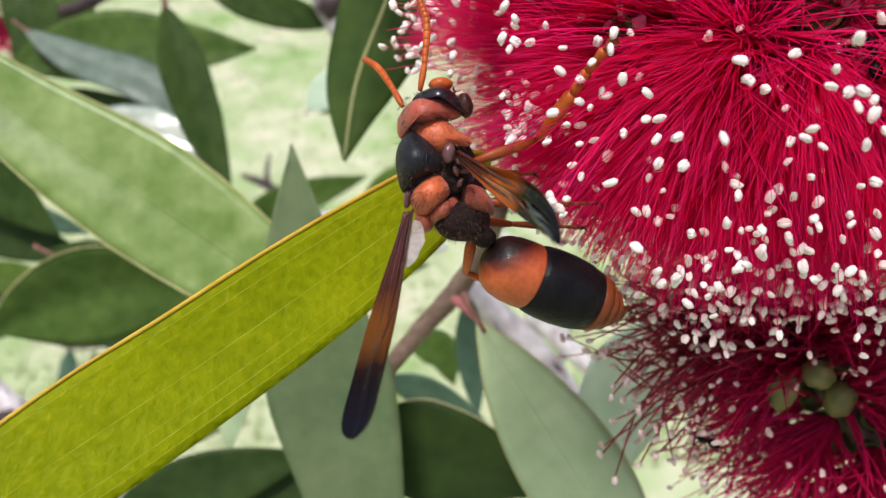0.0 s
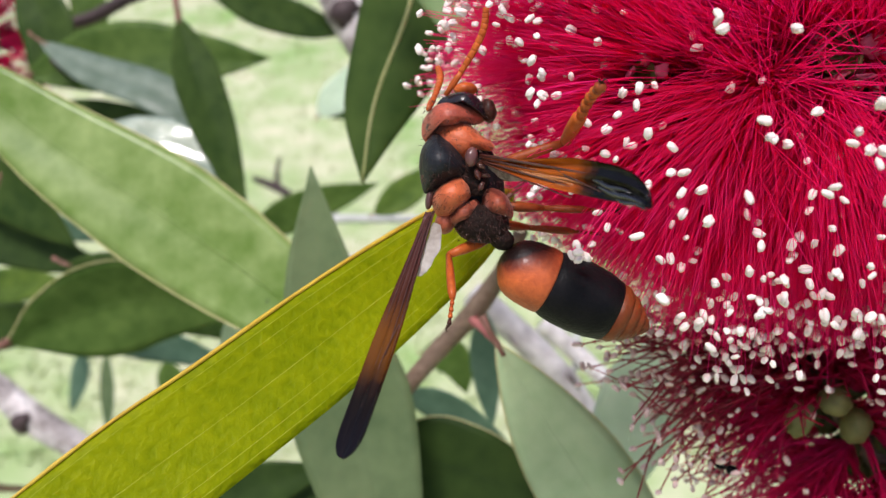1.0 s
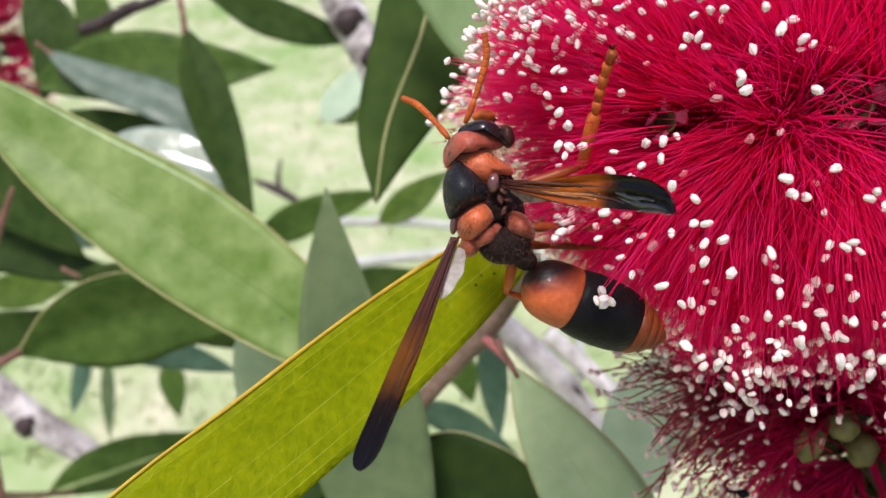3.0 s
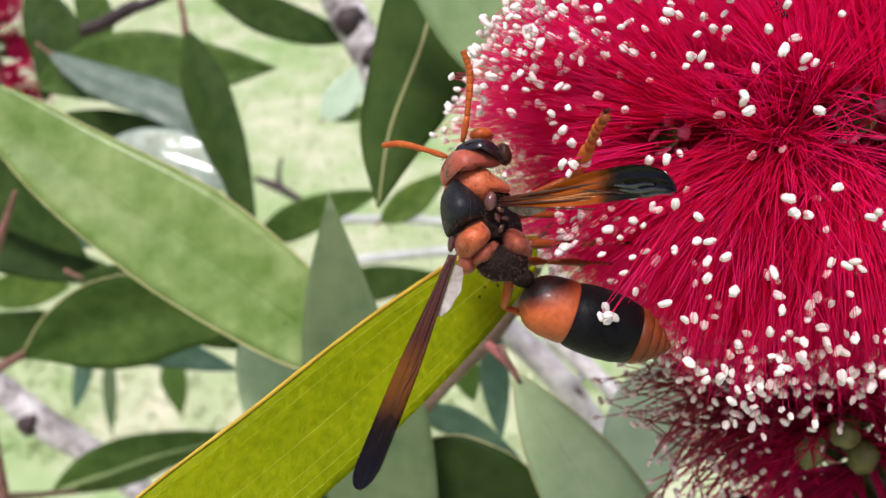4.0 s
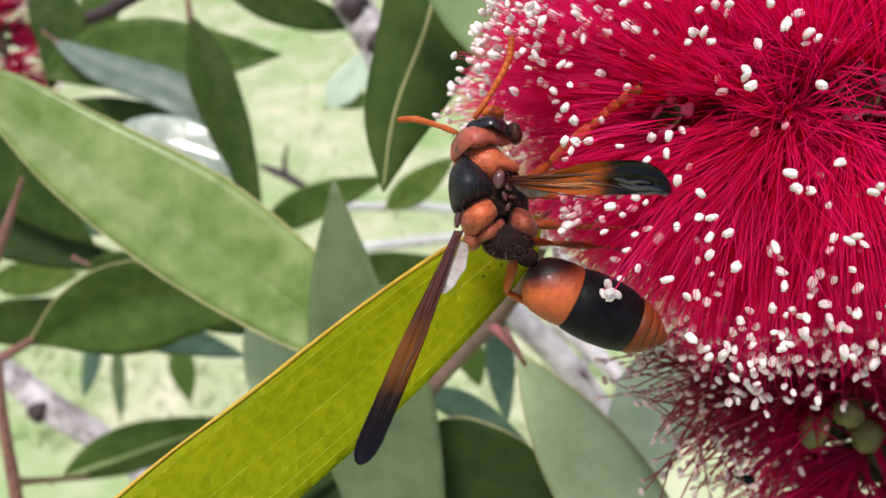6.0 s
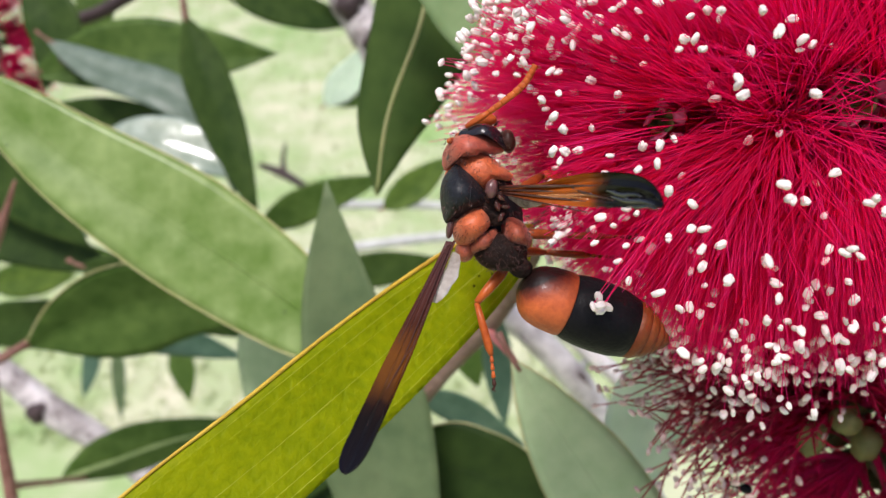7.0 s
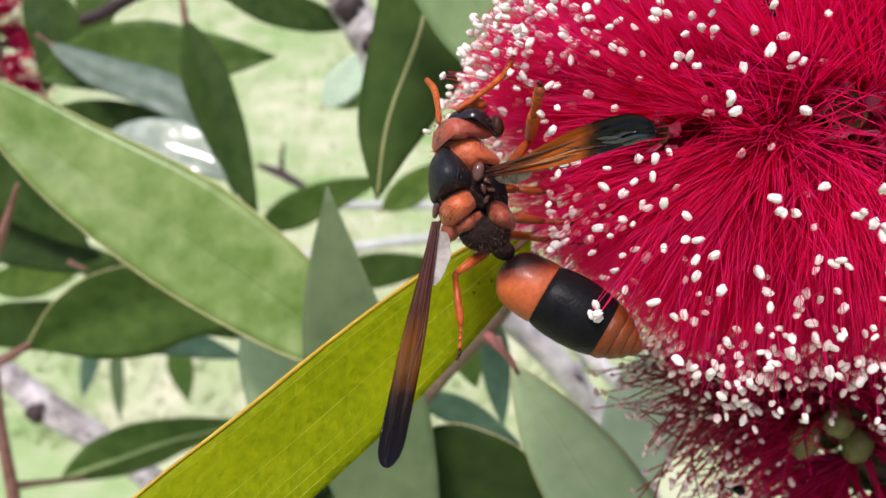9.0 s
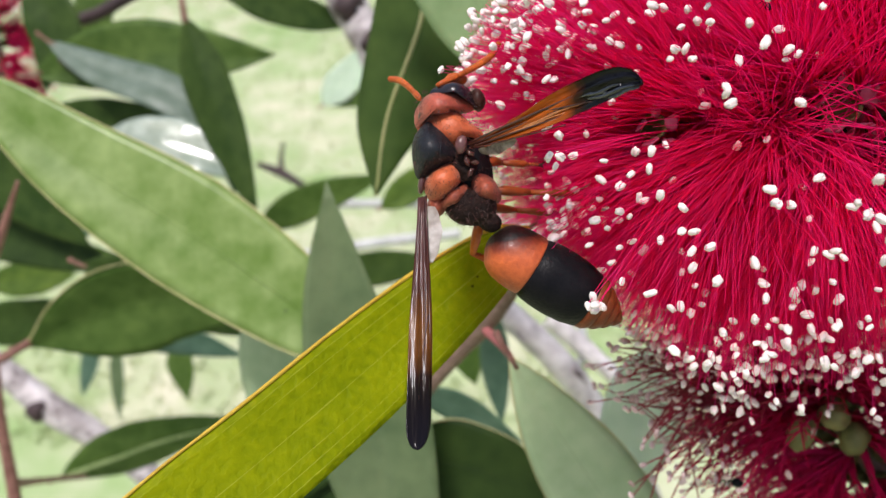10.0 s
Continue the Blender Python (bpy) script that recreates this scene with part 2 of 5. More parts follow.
MEMBRANE = material("wing_membrane", (0.36, 0.30, 0.26), (0.66, 0.62, 0.58), 0.3, 1500, 300, 0.2, 0.5)
MEMBRANE_DULL = material("wing_membrane_dull", (0.07, 0.035, 0.025), (0.50, 0.42, 0.36), 0.3, 2600, 900, 0.6, 0.4)
LAWN = material("lawn", (0.18, 0.31, 0.085), (0.59, 0.54, 0.42), 0.9, 9.0, 2.4, 0.0)
BLADE = material("grass_blade", (0.15, 0.28, 0.06), (0.47, 0.50, 0.26), 0.7, 20, 2, 0.0, 0.35, island=0.4)


# ---- building tools ----
def part(name, bm, mat, parent=None, label="", m=None, smooth=True):
    """Links a bmesh as one mesh object under a thing or a part."""
    me = bpy.data.meshes.new(name)
    bm.to_mesh(me)
    bm.free()
    if smooth:
        me.polygons.foreach_set("use_smooth", [True] * len(me.polygons))
    me.materials.append(mat)
    ob = new(name, me)
    ob.parent = parent
    if m is not None:
        ob.matrix_basis = m
    return tagged(ob, label) if label else ob


def at(p):
    """A pose in the world at a plan place."""
    return BASE @ Matrix.Translation(Vector(p) * MM)


def glide(points, count):
    """Points on a smooth curve through the given ones; they may carry a fourth number, the radius."""
    p = [np.array(q, float) for q in points]
    p = [2 * p[0] - p[1], *p, 2 * p[-1] - p[-2]]
    res = []
    spans = len(p) - 3
    for i in range(count):
        s = i / (count - 1) * spans
        k = min(int(s), spans - 1)
        u = s - k
        a, b, c, d = p[k:k + 4]
        res.append(0.5 * (2 * b + (c - a) * u + (2 * a - 5 * b + 4 * c - d) * u * u + (3 * b - a - 3 * c + d) * u ** 3))
    return res


def tube(bm, points, radii, sides=8, close=True):
    """A round rod along points in millimetres."""
    rings, up = [], None
    pts = [Vector(p[:3]) for p in points]
    for i, p in enumerate(pts):
        t = (pts[min(i + 1, len(pts) - 1)] - pts[max(i - 1, 0)]).normalized()
        if up is None:
            up = t.orthogonal().normalized()
        up = (up - t * up.dot(t)).normalized()
        side = t.cross(up)
        rings.append([bm.verts.new((p + (up * math.cos(a) + side * math.sin(a)) * radii[i]) * MM)
                      for a in (2 * math.pi * k / sides for k in range(sides))])
    for a, b in zip(rings, rings[1:]):
        for k in range(sides):
            bm.faces.new((a[k], a[(k + 1) % sides], b[(k + 1) % sides], b[k]))
    if close:
        bm.faces.new(rings[0][::-1])
        bm.faces.new(rings[-1])
    return bm


def ball(bm, centre, axes, turn=(0, 0, 0), rings=14, sides=20, dent=0.0, seed=0.0, box=1.0):
    """A rounded lump with three half axes in millimetres, turned by degrees, a little uneven."""
    m = pose(0, 0, 0, *turn)
    c = Vector(centre)
    rows = []
    for i in range(rings + 1):
        th = math.pi * i / rings
        row = []
        for k in range(sides if 0 < i < rings else 1):
            ph = 2 * math.pi * k / sides
            v = Vector((math.sin(th) * math.cos(ph), math.sin(th) * math.sin(ph), math.cos(th)))
            v = Vector([math.copysign(abs(x) ** box, x) for x in v])
            f = 1 + dent * noise.noise(v * 1.7 + Vector((seed, seed, seed)))
            v = Vector((v.x * axes[0], v.y * axes[1], v.z * axes[2])) * f
            row.append(bm.verts.new((c + m @ v) * MM))
        rows.append(row)
    for a, b in zip(rows, rows[1:]):
        for k in range(sides):
            j = (k + 1) % sides
            if len(a) == 1:
                bm.faces.new((a[0], b[k], b[j]))
            elif len(b) == 1:
                bm.faces.new((a[k], b[0], a[j]))
            else:
                bm.faces.new((a[k], b[k], b[j], a[j]))
    return bm


def lathe(bm, start, way, profile, sides=28, squash=1.0):
    """A turned body along way from start: profile of (distance, radius, sideways shift)."""
    way = Vector(way).normalized()
    up = Vector((0, -1, 0))
    up = (up - way * up.dot(way)).normalized()
    side = way.cross(up)
    rings = []
    for d, r in profile:
        p = Vector(start) + way * d
        rings.append([bm.verts.new((p + (up * math.cos(a) * squash + side * math.sin(a)) * r) * MM)
                      for a in (2 * math.pi * k / sides for k in range(sides))])
    for a, b in zip(rings, rings[1:]):
        for k in range(sides):
            bm.faces.new((a[k], a[(k + 1) % sides], b[(k + 1) % sides], b[k]))
    bm.faces.new(rings[0][::-1])
    bm.faces.new(rings[-1])
    return bm


# ---- ground ----
def ground():
    bm = bmesh.new()
    bmesh.ops.create_grid(bm, x_segments=80, y_segments=80, size=60)
    for v in bm.verts:
        v.co.z = 0.03 * noise.noise(v.co * 0.35)
    g = part("ground", bm, LAWN)
    tagged(g, "pale green sunlit lawn with dry patches", "lawn", kind="structure")
    rng = random.Random(5)
    verts, faces = [], []
    for _ in range(26000):
        y = 1.0 + 4.6 * rng.random() ** 1.3
        x = rng.uniform(-1, 1) * (0.5 + 0.62 * y)
        h, a, w = rng.uniform(0.012, 0.032), rng.uniform(0, 6.28), rng.uniform(0.0012, 0.0028)
        dx, dy = math.cos(a) * w, math.sin(a) * w
        lx, ly = rng.uniform(-0.03, 0.03), rng.uniform(-0.03, 0.03)
        z = 0.03 * noise.noise(Vector((x, y, 0)) * 0.35) - 0.004
        k = len(verts)
        verts += [(x - dx, y - dy, z), (x + dx, y + dy, z), (x + lx * 0.4 + dx * 0.7, y + ly * 0.4 + dy * 0.7, z + h * 0.6), (x + lx, y + ly, z + h)]
        faces += [(k, k + 1, k + 2), (k, k + 2, k + 3)]
    me = bpy.data.meshes.new("grass")
    me.from_pydata(verts, [], faces)
    me.materials.append(BLADE)
    tagged(new("grass", me), "short green and straw-coloured grass blades on the lawn", "grass", kind="stuff")


# ---- leaves and twigs ----
def leaf(tone, half, roll, fold, *points, vein=1, margin=0, bend=0, shape=0.42, blunt=0.75, point=1.9, label=""):
    """A leathery leaf along its midrib, from the stalk to the tip."""
    rows, cols = 26, 11
    origin = Vector(points[0])
    line = [Vector(p) - origin for p in glide(points, rows)]
    seed = sum(points[0]) * 0.13
    thick = 0.22
    frames = []
    for i, c in enumerate(line):
        t = (line[min(i + 1, rows - 1)] - line[max(i - 1, 0)]).normalized()
        face = Vector((0, -1, 0))
        side = t.cross(face).normalized()
        face = side.cross(t)
        q = Matrix.Rotation(radians(roll), 3, t)
        side, face = q @ side, q @ face
        s = i / (rows - 1)
        w = half * max(0.015, math.sin(math.pi / 2 * min(1, s / shape)) ** blunt if s < shape else 1 - ((s - shape) / (1 - shape)) ** point)
        w *= 1 + 0.05 * noise.noise(Vector((s * 5, seed, 0)))
        frames.append((c, side, face, w, s))

    def spot(i, u, lift=0.0):
        c, side, face, w, s = frames[i]
        rise = fold * w * abs(u) + 0.06 * half * noise.noise(Vector((s * 4, u * 1.2, seed))) - bend * 0.3 * w * u * u
        return c + side * (u * w) + face * (rise + lift)

    thing = new("leaf")
    thing.matrix_basis = at(origin)
    tagged(thing, label or "green leaf of the bush", "leaf", "leaves of the bush")
    bm = bmesh.new()
    us = [-1 + 2 * k / (cols - 1) for k in range(cols)]
    sheets = [[[bm.verts.new(spot(i, u, h * thick * (1 - 0.7 * abs(u))) * MM) for u in us] for i in range(rows)] for h in (1, -1)]
    for sheet, turn in zip(sheets, (1, -1)):
        for i in range(rows - 1):
            for k in range(cols - 1):
                bm.faces.new((sheet[i][k], sheet[i][k + 1], sheet[i + 1][k + 1], sheet[i + 1][k])[::turn])
    a, b = sheets
    for i in range(rows - 1):
        bm.faces.new((a[i][0], a[i + 1][0], b[i + 1][0], b[i][0]))
        bm.faces.new((a[i][-1], b[i][-1], b[i + 1][-1], a[i + 1][-1]))
    for i in (0, rows - 1):
        for k in range(cols - 1):
            bm.faces.new((a[i][k], b[i][k], b[i][k + 1], a[i][k + 1]) if i == 0 else (a[i][k], a[i][k + 1], b[i][k + 1], b[i][k]))
    part("blade", bm, LEAF[tone], thing)
    back = (line[0] - line[2]).normalized()
    reach = 0.1 * (line[-1] - line[0]).length
    stalk = [line[1] + back * reach * u + Vector((0, 0, 0.1 * reach * u * u)) for u in (0, 0.35, 0.7, 1.0)]
    part("stalk", tube(bmesh.new(), stalk, [max(0.3, half * 0.06)] * 3 + [max(0.35, half * 0.09)], 8), TWIG["redtw"], thing, "short reddish leaf stalk")
    size = max(0.12, half * 0.035)

    def rib(name, u, r, mat, label=""):
        tr = [spot(i, u, thick * (1 - 0.7 * abs(u)) * 0.8) for i in range(rows)]
        part(name, tube(bmesh.new(), tr, [r * (1 - 0.6 * i / rows) * (1 + 0.3 * noise.noise(Vector((i * 0.9, u, seed)))) for i in range(rows)], 6), mat, thing, label)

    rib("midrib", 0.0, size * (1.5 if vein == 3 else 2.6 if vein == 5 else 0.4 if vein == 4 else 0.6), RIB_PALE if vein == 3 else RIB_GREEN if vein == 5 else RIB_YELLOW if vein == 4 else LEAF[tone])
    if vein == 4:
        for u in (-0.84, -0.66, -0.45, -0.22, 0.2, 0.42, 0.63, 0.83):
            rib("vein", u, size * 0.22, RIB_YELLOW, "thin raised yellow vein")
    if margin:
        for u in {1: (1.0,), 2: (-1.0, 1.0), 3: (-1.0,)}[margin]:
            rib("margin", u, size * (1.45 if margin == 1 else 0.5), EDGE_GOLD if margin == 1 else EDGE_PALE, "golden edge" if margin == 1 else "pale edge")
    return thing


def twig(tone, points, label, category):
    """A twig, stalk or branch; each point carries its radius."""
    origin = Vector(points[0][:3])
    line = glide(points, 24)
    seed = points[0][0] * 0.7
    pts = [Vector(p[:3]) - origin for p in line]
    rad = [p[3] * (1 + 0.12 * noise.noise(Vector((i * 0.6, seed, 0)))) for i, p in enumerate(line)]
    ob = part(category, tube(bmesh.new(), pts, rad, 14), TWIG[tone], m=at(origin))
    if category == "branch":
        rng = random.Random(int(seed))
        for i in (7, 15) if tone == "brownbark" else ():
            d = Vector((rng.uniform(-0.6, 0.6), -1, rng.uniform(-0.6, 0.6))).normalized()
            part("knot", ball(bmesh.new(), pts[i] + d * rad[i] * 0.7, [rad[i] * 0.75] * 3, (0, 0, 0), 8, 12, 0.5, i), TWIG["darktw"], ob, "dark knot in the bark")
        for _ in range(5):
            i = rng.randrange(2, 21)
            d = Vector((rng.uniform(-1, 1), -1, rng.uniform(-1, 1))).normalized()
            along = (pts[i + 1] - pts[i]).normalized()
            flake = bmesh.new()
            tube(flake, [pts[i] + d * rad[i] * 0.9, pts[i] + along * rad[i] * 0.8 + d * rad[i] * 1.02, pts[i] + along * rad[i] * 1.8 + d * rad[i] * 0.9], [rad[i] * 0.1, rad[i] * 0.22, rad[i] * 0.06], 6)
            part("bark_flake", flake, TWIG["brownbark" if tone == "bark" else "bark"], ob)
    return tagged(ob, label, category)


# ---- flower ----
def anther_mesh(mat, name, seed=0.0):
    bm = bmesh.new()
    ball(bm, (0.0, 0.12, 0.3), (0.33, 0.31, 0.62 + 0.05 * math.sin(seed)), (4 + 5 * math.sin(seed * 2), 0, 0), 6, 9, 0.3, seed)
    ball(bm, (0.0, -0.12, 0.28), (0.32, 0.30, 0.58), (-4, 0, 0), 6, 9, 0.3, seed + 4)
    me = bpy.data.meshes.new(name)
    bm.to_mesh(me)
    bm.free()
    me.polygons.foreach_set("use_smooth", [True] * len(me.polygons))
    me.materials.append(mat)
    return me


def flower(start, end, florets, stamens, reach, label, seed, red, tip, free=None, loose=0.35, curl=0.12, singles=0, thick=0.13, bare=0, first=-0.9, cap=1.0, rich=False, strays=(), splay=0.0, petals=False, sides=4, sockets=(), stray_red=None, comb=0.66, core=1.8):
    """A bottlebrush spike: a woody axis set with florets, each a cup with a brush of long filaments that carry anthers."""
    rng = random.Random(seed)
    a, b = Vector(start), Vector(end)
    way = (b - a).normalized()
    length = (b - a).length
    p, q = way.orthogonal().normalized(), way.cross(way.orthogonal().normalized())
    spike = new("bottlebrush_flower")
    spike.matrix_basis = at(a)
    tagged(spike, label, "flower", "bottlebrush flowers of the bush")
    part("rachis", tube(bmesh.new(), [way * (length * k / 8) for k in range(9)], [2.0] * 9, 10), TWIG["brown"], spike, "woody brown flower axis")
    shapes = [anther_mesh(tip, "anther", 1.7 * k) for k in range(4)]
    grown = []
    bare_spots = [(Vector(c) - a, r) for c, r in sockets]
    for c, r in bare_spots:
        cup = bmesh.new()
        lathe(cup, c + Vector((0, 3.5, 0)), Vector((-0.1, -1, 0.1)), [(0, 1.0), (1.0, r * 0.8), (2.6, r), (3.6, r * 1.05), (3.5, r * 0.85), (1.6, r * 0.6), (1.2, 0.2)], 16)
        floret = part("floret", cup, BUD, spike, "open olive flower cup")
        for k in range(5):
            side = Vector((math.cos(k * 1.257 + 0.4), -0.25, math.sin(k * 1.257 + 0.4)))
            part("petal", ball(bmesh.new(), c + side * r * 1.25, (r * 0.55, 0.3, r * 0.5), (20 * k, 0, 40 * k), 8, 12, 0.8, k * 3.1), PETAL, floret, "small pink petal")
    for i in range(florets):
        s = ((i + 0.5) / florets) ** 1.2
        az = i * 2.39996
        lean = first * (1 - s) ** 2.2 + rng.uniform(-0.12, 0.12) + cap * s ** 3
        out = (p * math.cos(az) + q * math.sin(az))
        head = (out * math.cos(lean) + way * math.sin(lean)).normalized()
        foot = way * (length * s) + out * core
        cup = bmesh.new()
        lathe(cup, foot, head, [(0, 0.8), (0.8, 1.7), (1.9, 2.1), (2.7, 2.2), (2.6, 1.8), (1.5, 1.2)], 12)
        floret = part("floret", cup, CUP, spike)
        if petals and head.y < 0.1:
            u = head.orthogonal().normalized()
            v = head.cross(u)
            for k in range(5):
                c = math.cos(k * 1.257 + i), math.sin(k * 1.257 + i)
                petal = bmesh.new()
                side = (u * c[0] + v * c[1]) * 0.9 + head * 0.55
                ball(petal, foot + head * 3.0 + (u * c[0] + v * c[1]) * 2.3, (1.15, 1.25, 0.16), (0, 0, 0), 6, 10, 0.5, i + k)
                mid = foot + head * 3.0 + (u * c[0] + v * c[1]) * 2.3
                turn = side.to_track_quat("Z", "Y").to_matrix()
                for w in petal.verts:
                    w.co = mid * MM + turn @ (w.co - mid * MM)
                part("petal", petal, PETAL, floret, "small pink petal")
        hairs, last = [], head
        full = int(stamens * (1.9 if s < 0.4 and out.z > -0.3 else 1.0)) if rich else stamens
        for j in range(full + bare):
            d = (head + Vector((rng.gauss(0, 1), rng.gauss(0, 1), rng.gauss(0, 1))) * (loose if j < full else loose * comb)).normalized()
            if j < full and j and rng.random() < 0.45:
                d = (last + Vector((rng.gauss(0, 1), rng.gauss(0, 1), rng.gauss(0, 1))) * 0.035).normalized()
            last = d
            if d.dot(head) < 0.3:
                continue
            if splay and d.y < 0:
                d = Vector((d.x, d.y * (splay if j < full else rng.uniform(splay - 0.2, 1.0)), d.z)).normalized()
            ln = reach * (rng.uniform(0.84, 1.06) if j < full else rng.uniform(0.45, 0.96))
            root = foot + head * 2.4 + Vector((rng.uniform(-1, 1), rng.uniform(-1, 1), rng.uniform(-1, 1))) * 1.1
            bow = Vector((rng.gauss(0, 1), rng.gauss(0, 1), rng.gauss(0, 1) - 0.6)) * curl * ln
            pts = [root + d * (ln * u) + bow * (u * u - 0.5 * u) for u in (0, 0.25, 0.5, 0.75, 1.0)]
            world_tip = a + pts[-1]
            if any((x.x - c.x) ** 2 + (x.z - c.z) ** 2 < (r * 1.2) ** 2 and x.y < c.y + 2.5 for c, r in bare_spots for u, v in zip(pts, pts[1:]) for x in (u, u.lerp(v, 0.33), u.lerp(v, 0.67), v)):
                if rng.random() < 0.93:
                    continue
            if free and (free(world_tip) or free(a + pts[3]) or free(a + pts[2])):
                continue
            hairs.append((pts, floret, j < full))
        bm = bmesh.new()
        for pts, _, _ in hairs:
            tube(bm, pts, [thick * 2.3, thick * 1.9, thick * 1.35, thick * 0.95, thick * 0.75], sides, False)
        if hairs:
            part("filament_brush", bm, red, floret)["kind"] = "stuff"
        grown += [h[:2] for h in hairs if h[2]]
    for low, high, count, front in strays:
        bm = bmesh.new()
        for _ in range(count):
            end_at = Vector([rng.uniform(u, v) + rng.gauss(0, 0.12) * (v - u) for u, v in zip(low, high)]) - a
            root = way * (length * rng.uniform(0.02, 0.2)) + (end_at - way * 5).normalized() * rng.uniform(4, 8)
            bow = Vector((rng.uniform(-1.5, 1.5), front, rng.uniform(0, 2))) + Vector((rng.gauss(0, 1), rng.gauss(0, 1), rng.gauss(0, 1))) * curl * 9
            pts = [root.lerp(end_at, u) + bow * (4 * u * (1 - u)) for u in (0, 0.25, 0.5, 0.75, 1.0)]
            tube(bm, pts, [thick * 1.2] * 4 + [thick * 0.8], 4, False)
            grown.append((pts, floret))
        part("filament_brush", bm, stray_red or red, floret)["kind"] = "stuff"
    grown.sort(key=lambda h: (a + h[0][-1]).y)
    rest = {}
    for k, (pts, floret) in enumerate(grown):
        d = (pts[-1] - pts[-2]).normalized()
        z = (d + Vector((rng.gauss(0, 1), rng.gauss(0, 1), rng.gauss(0, 1))) * 0.8).normalized()
        size = rng.uniform(0.70, 1.10)
        m = Matrix.Translation(pts[-1] * MM) @ z.to_track_quat("Z", "Y").to_matrix().to_4x4() @ Matrix.Rotation(rng.uniform(0, 6.28), 4, "Z")
        if k < singles:
            ob = new("anther", shapes[k % 4])
            ob.parent = floret
            ob.matrix_basis = m @ Matrix.Scale(size, 4)
        else:
            rest.setdefault(floret, []).append(m @ Matrix.Scale(size, 4))
    models = [([v.co.copy() for v in me.vertices], [tuple(f.vertices) for f in me.polygons]) for me in shapes]
    for floret, poses in rest.items():
        verts, faces = [], []
        for j, m in enumerate(poses):
            k = len(verts)
            base_v, base_f = models[j % 4]
            verts += [m @ v for v in base_v]
            faces += [tuple(x + k for x in f) for f in base_f]
        me = bpy.data.meshes.new("pollen")
        me.from_pydata(verts, [], faces)
        me.polygons.foreach_set("use_smooth", [True] * len(me.polygons))
        me.materials.append(tip)
        ob = new("pollen", me)
        ob.parent = floret
        ob["kind"] = "stuff"
    return spike


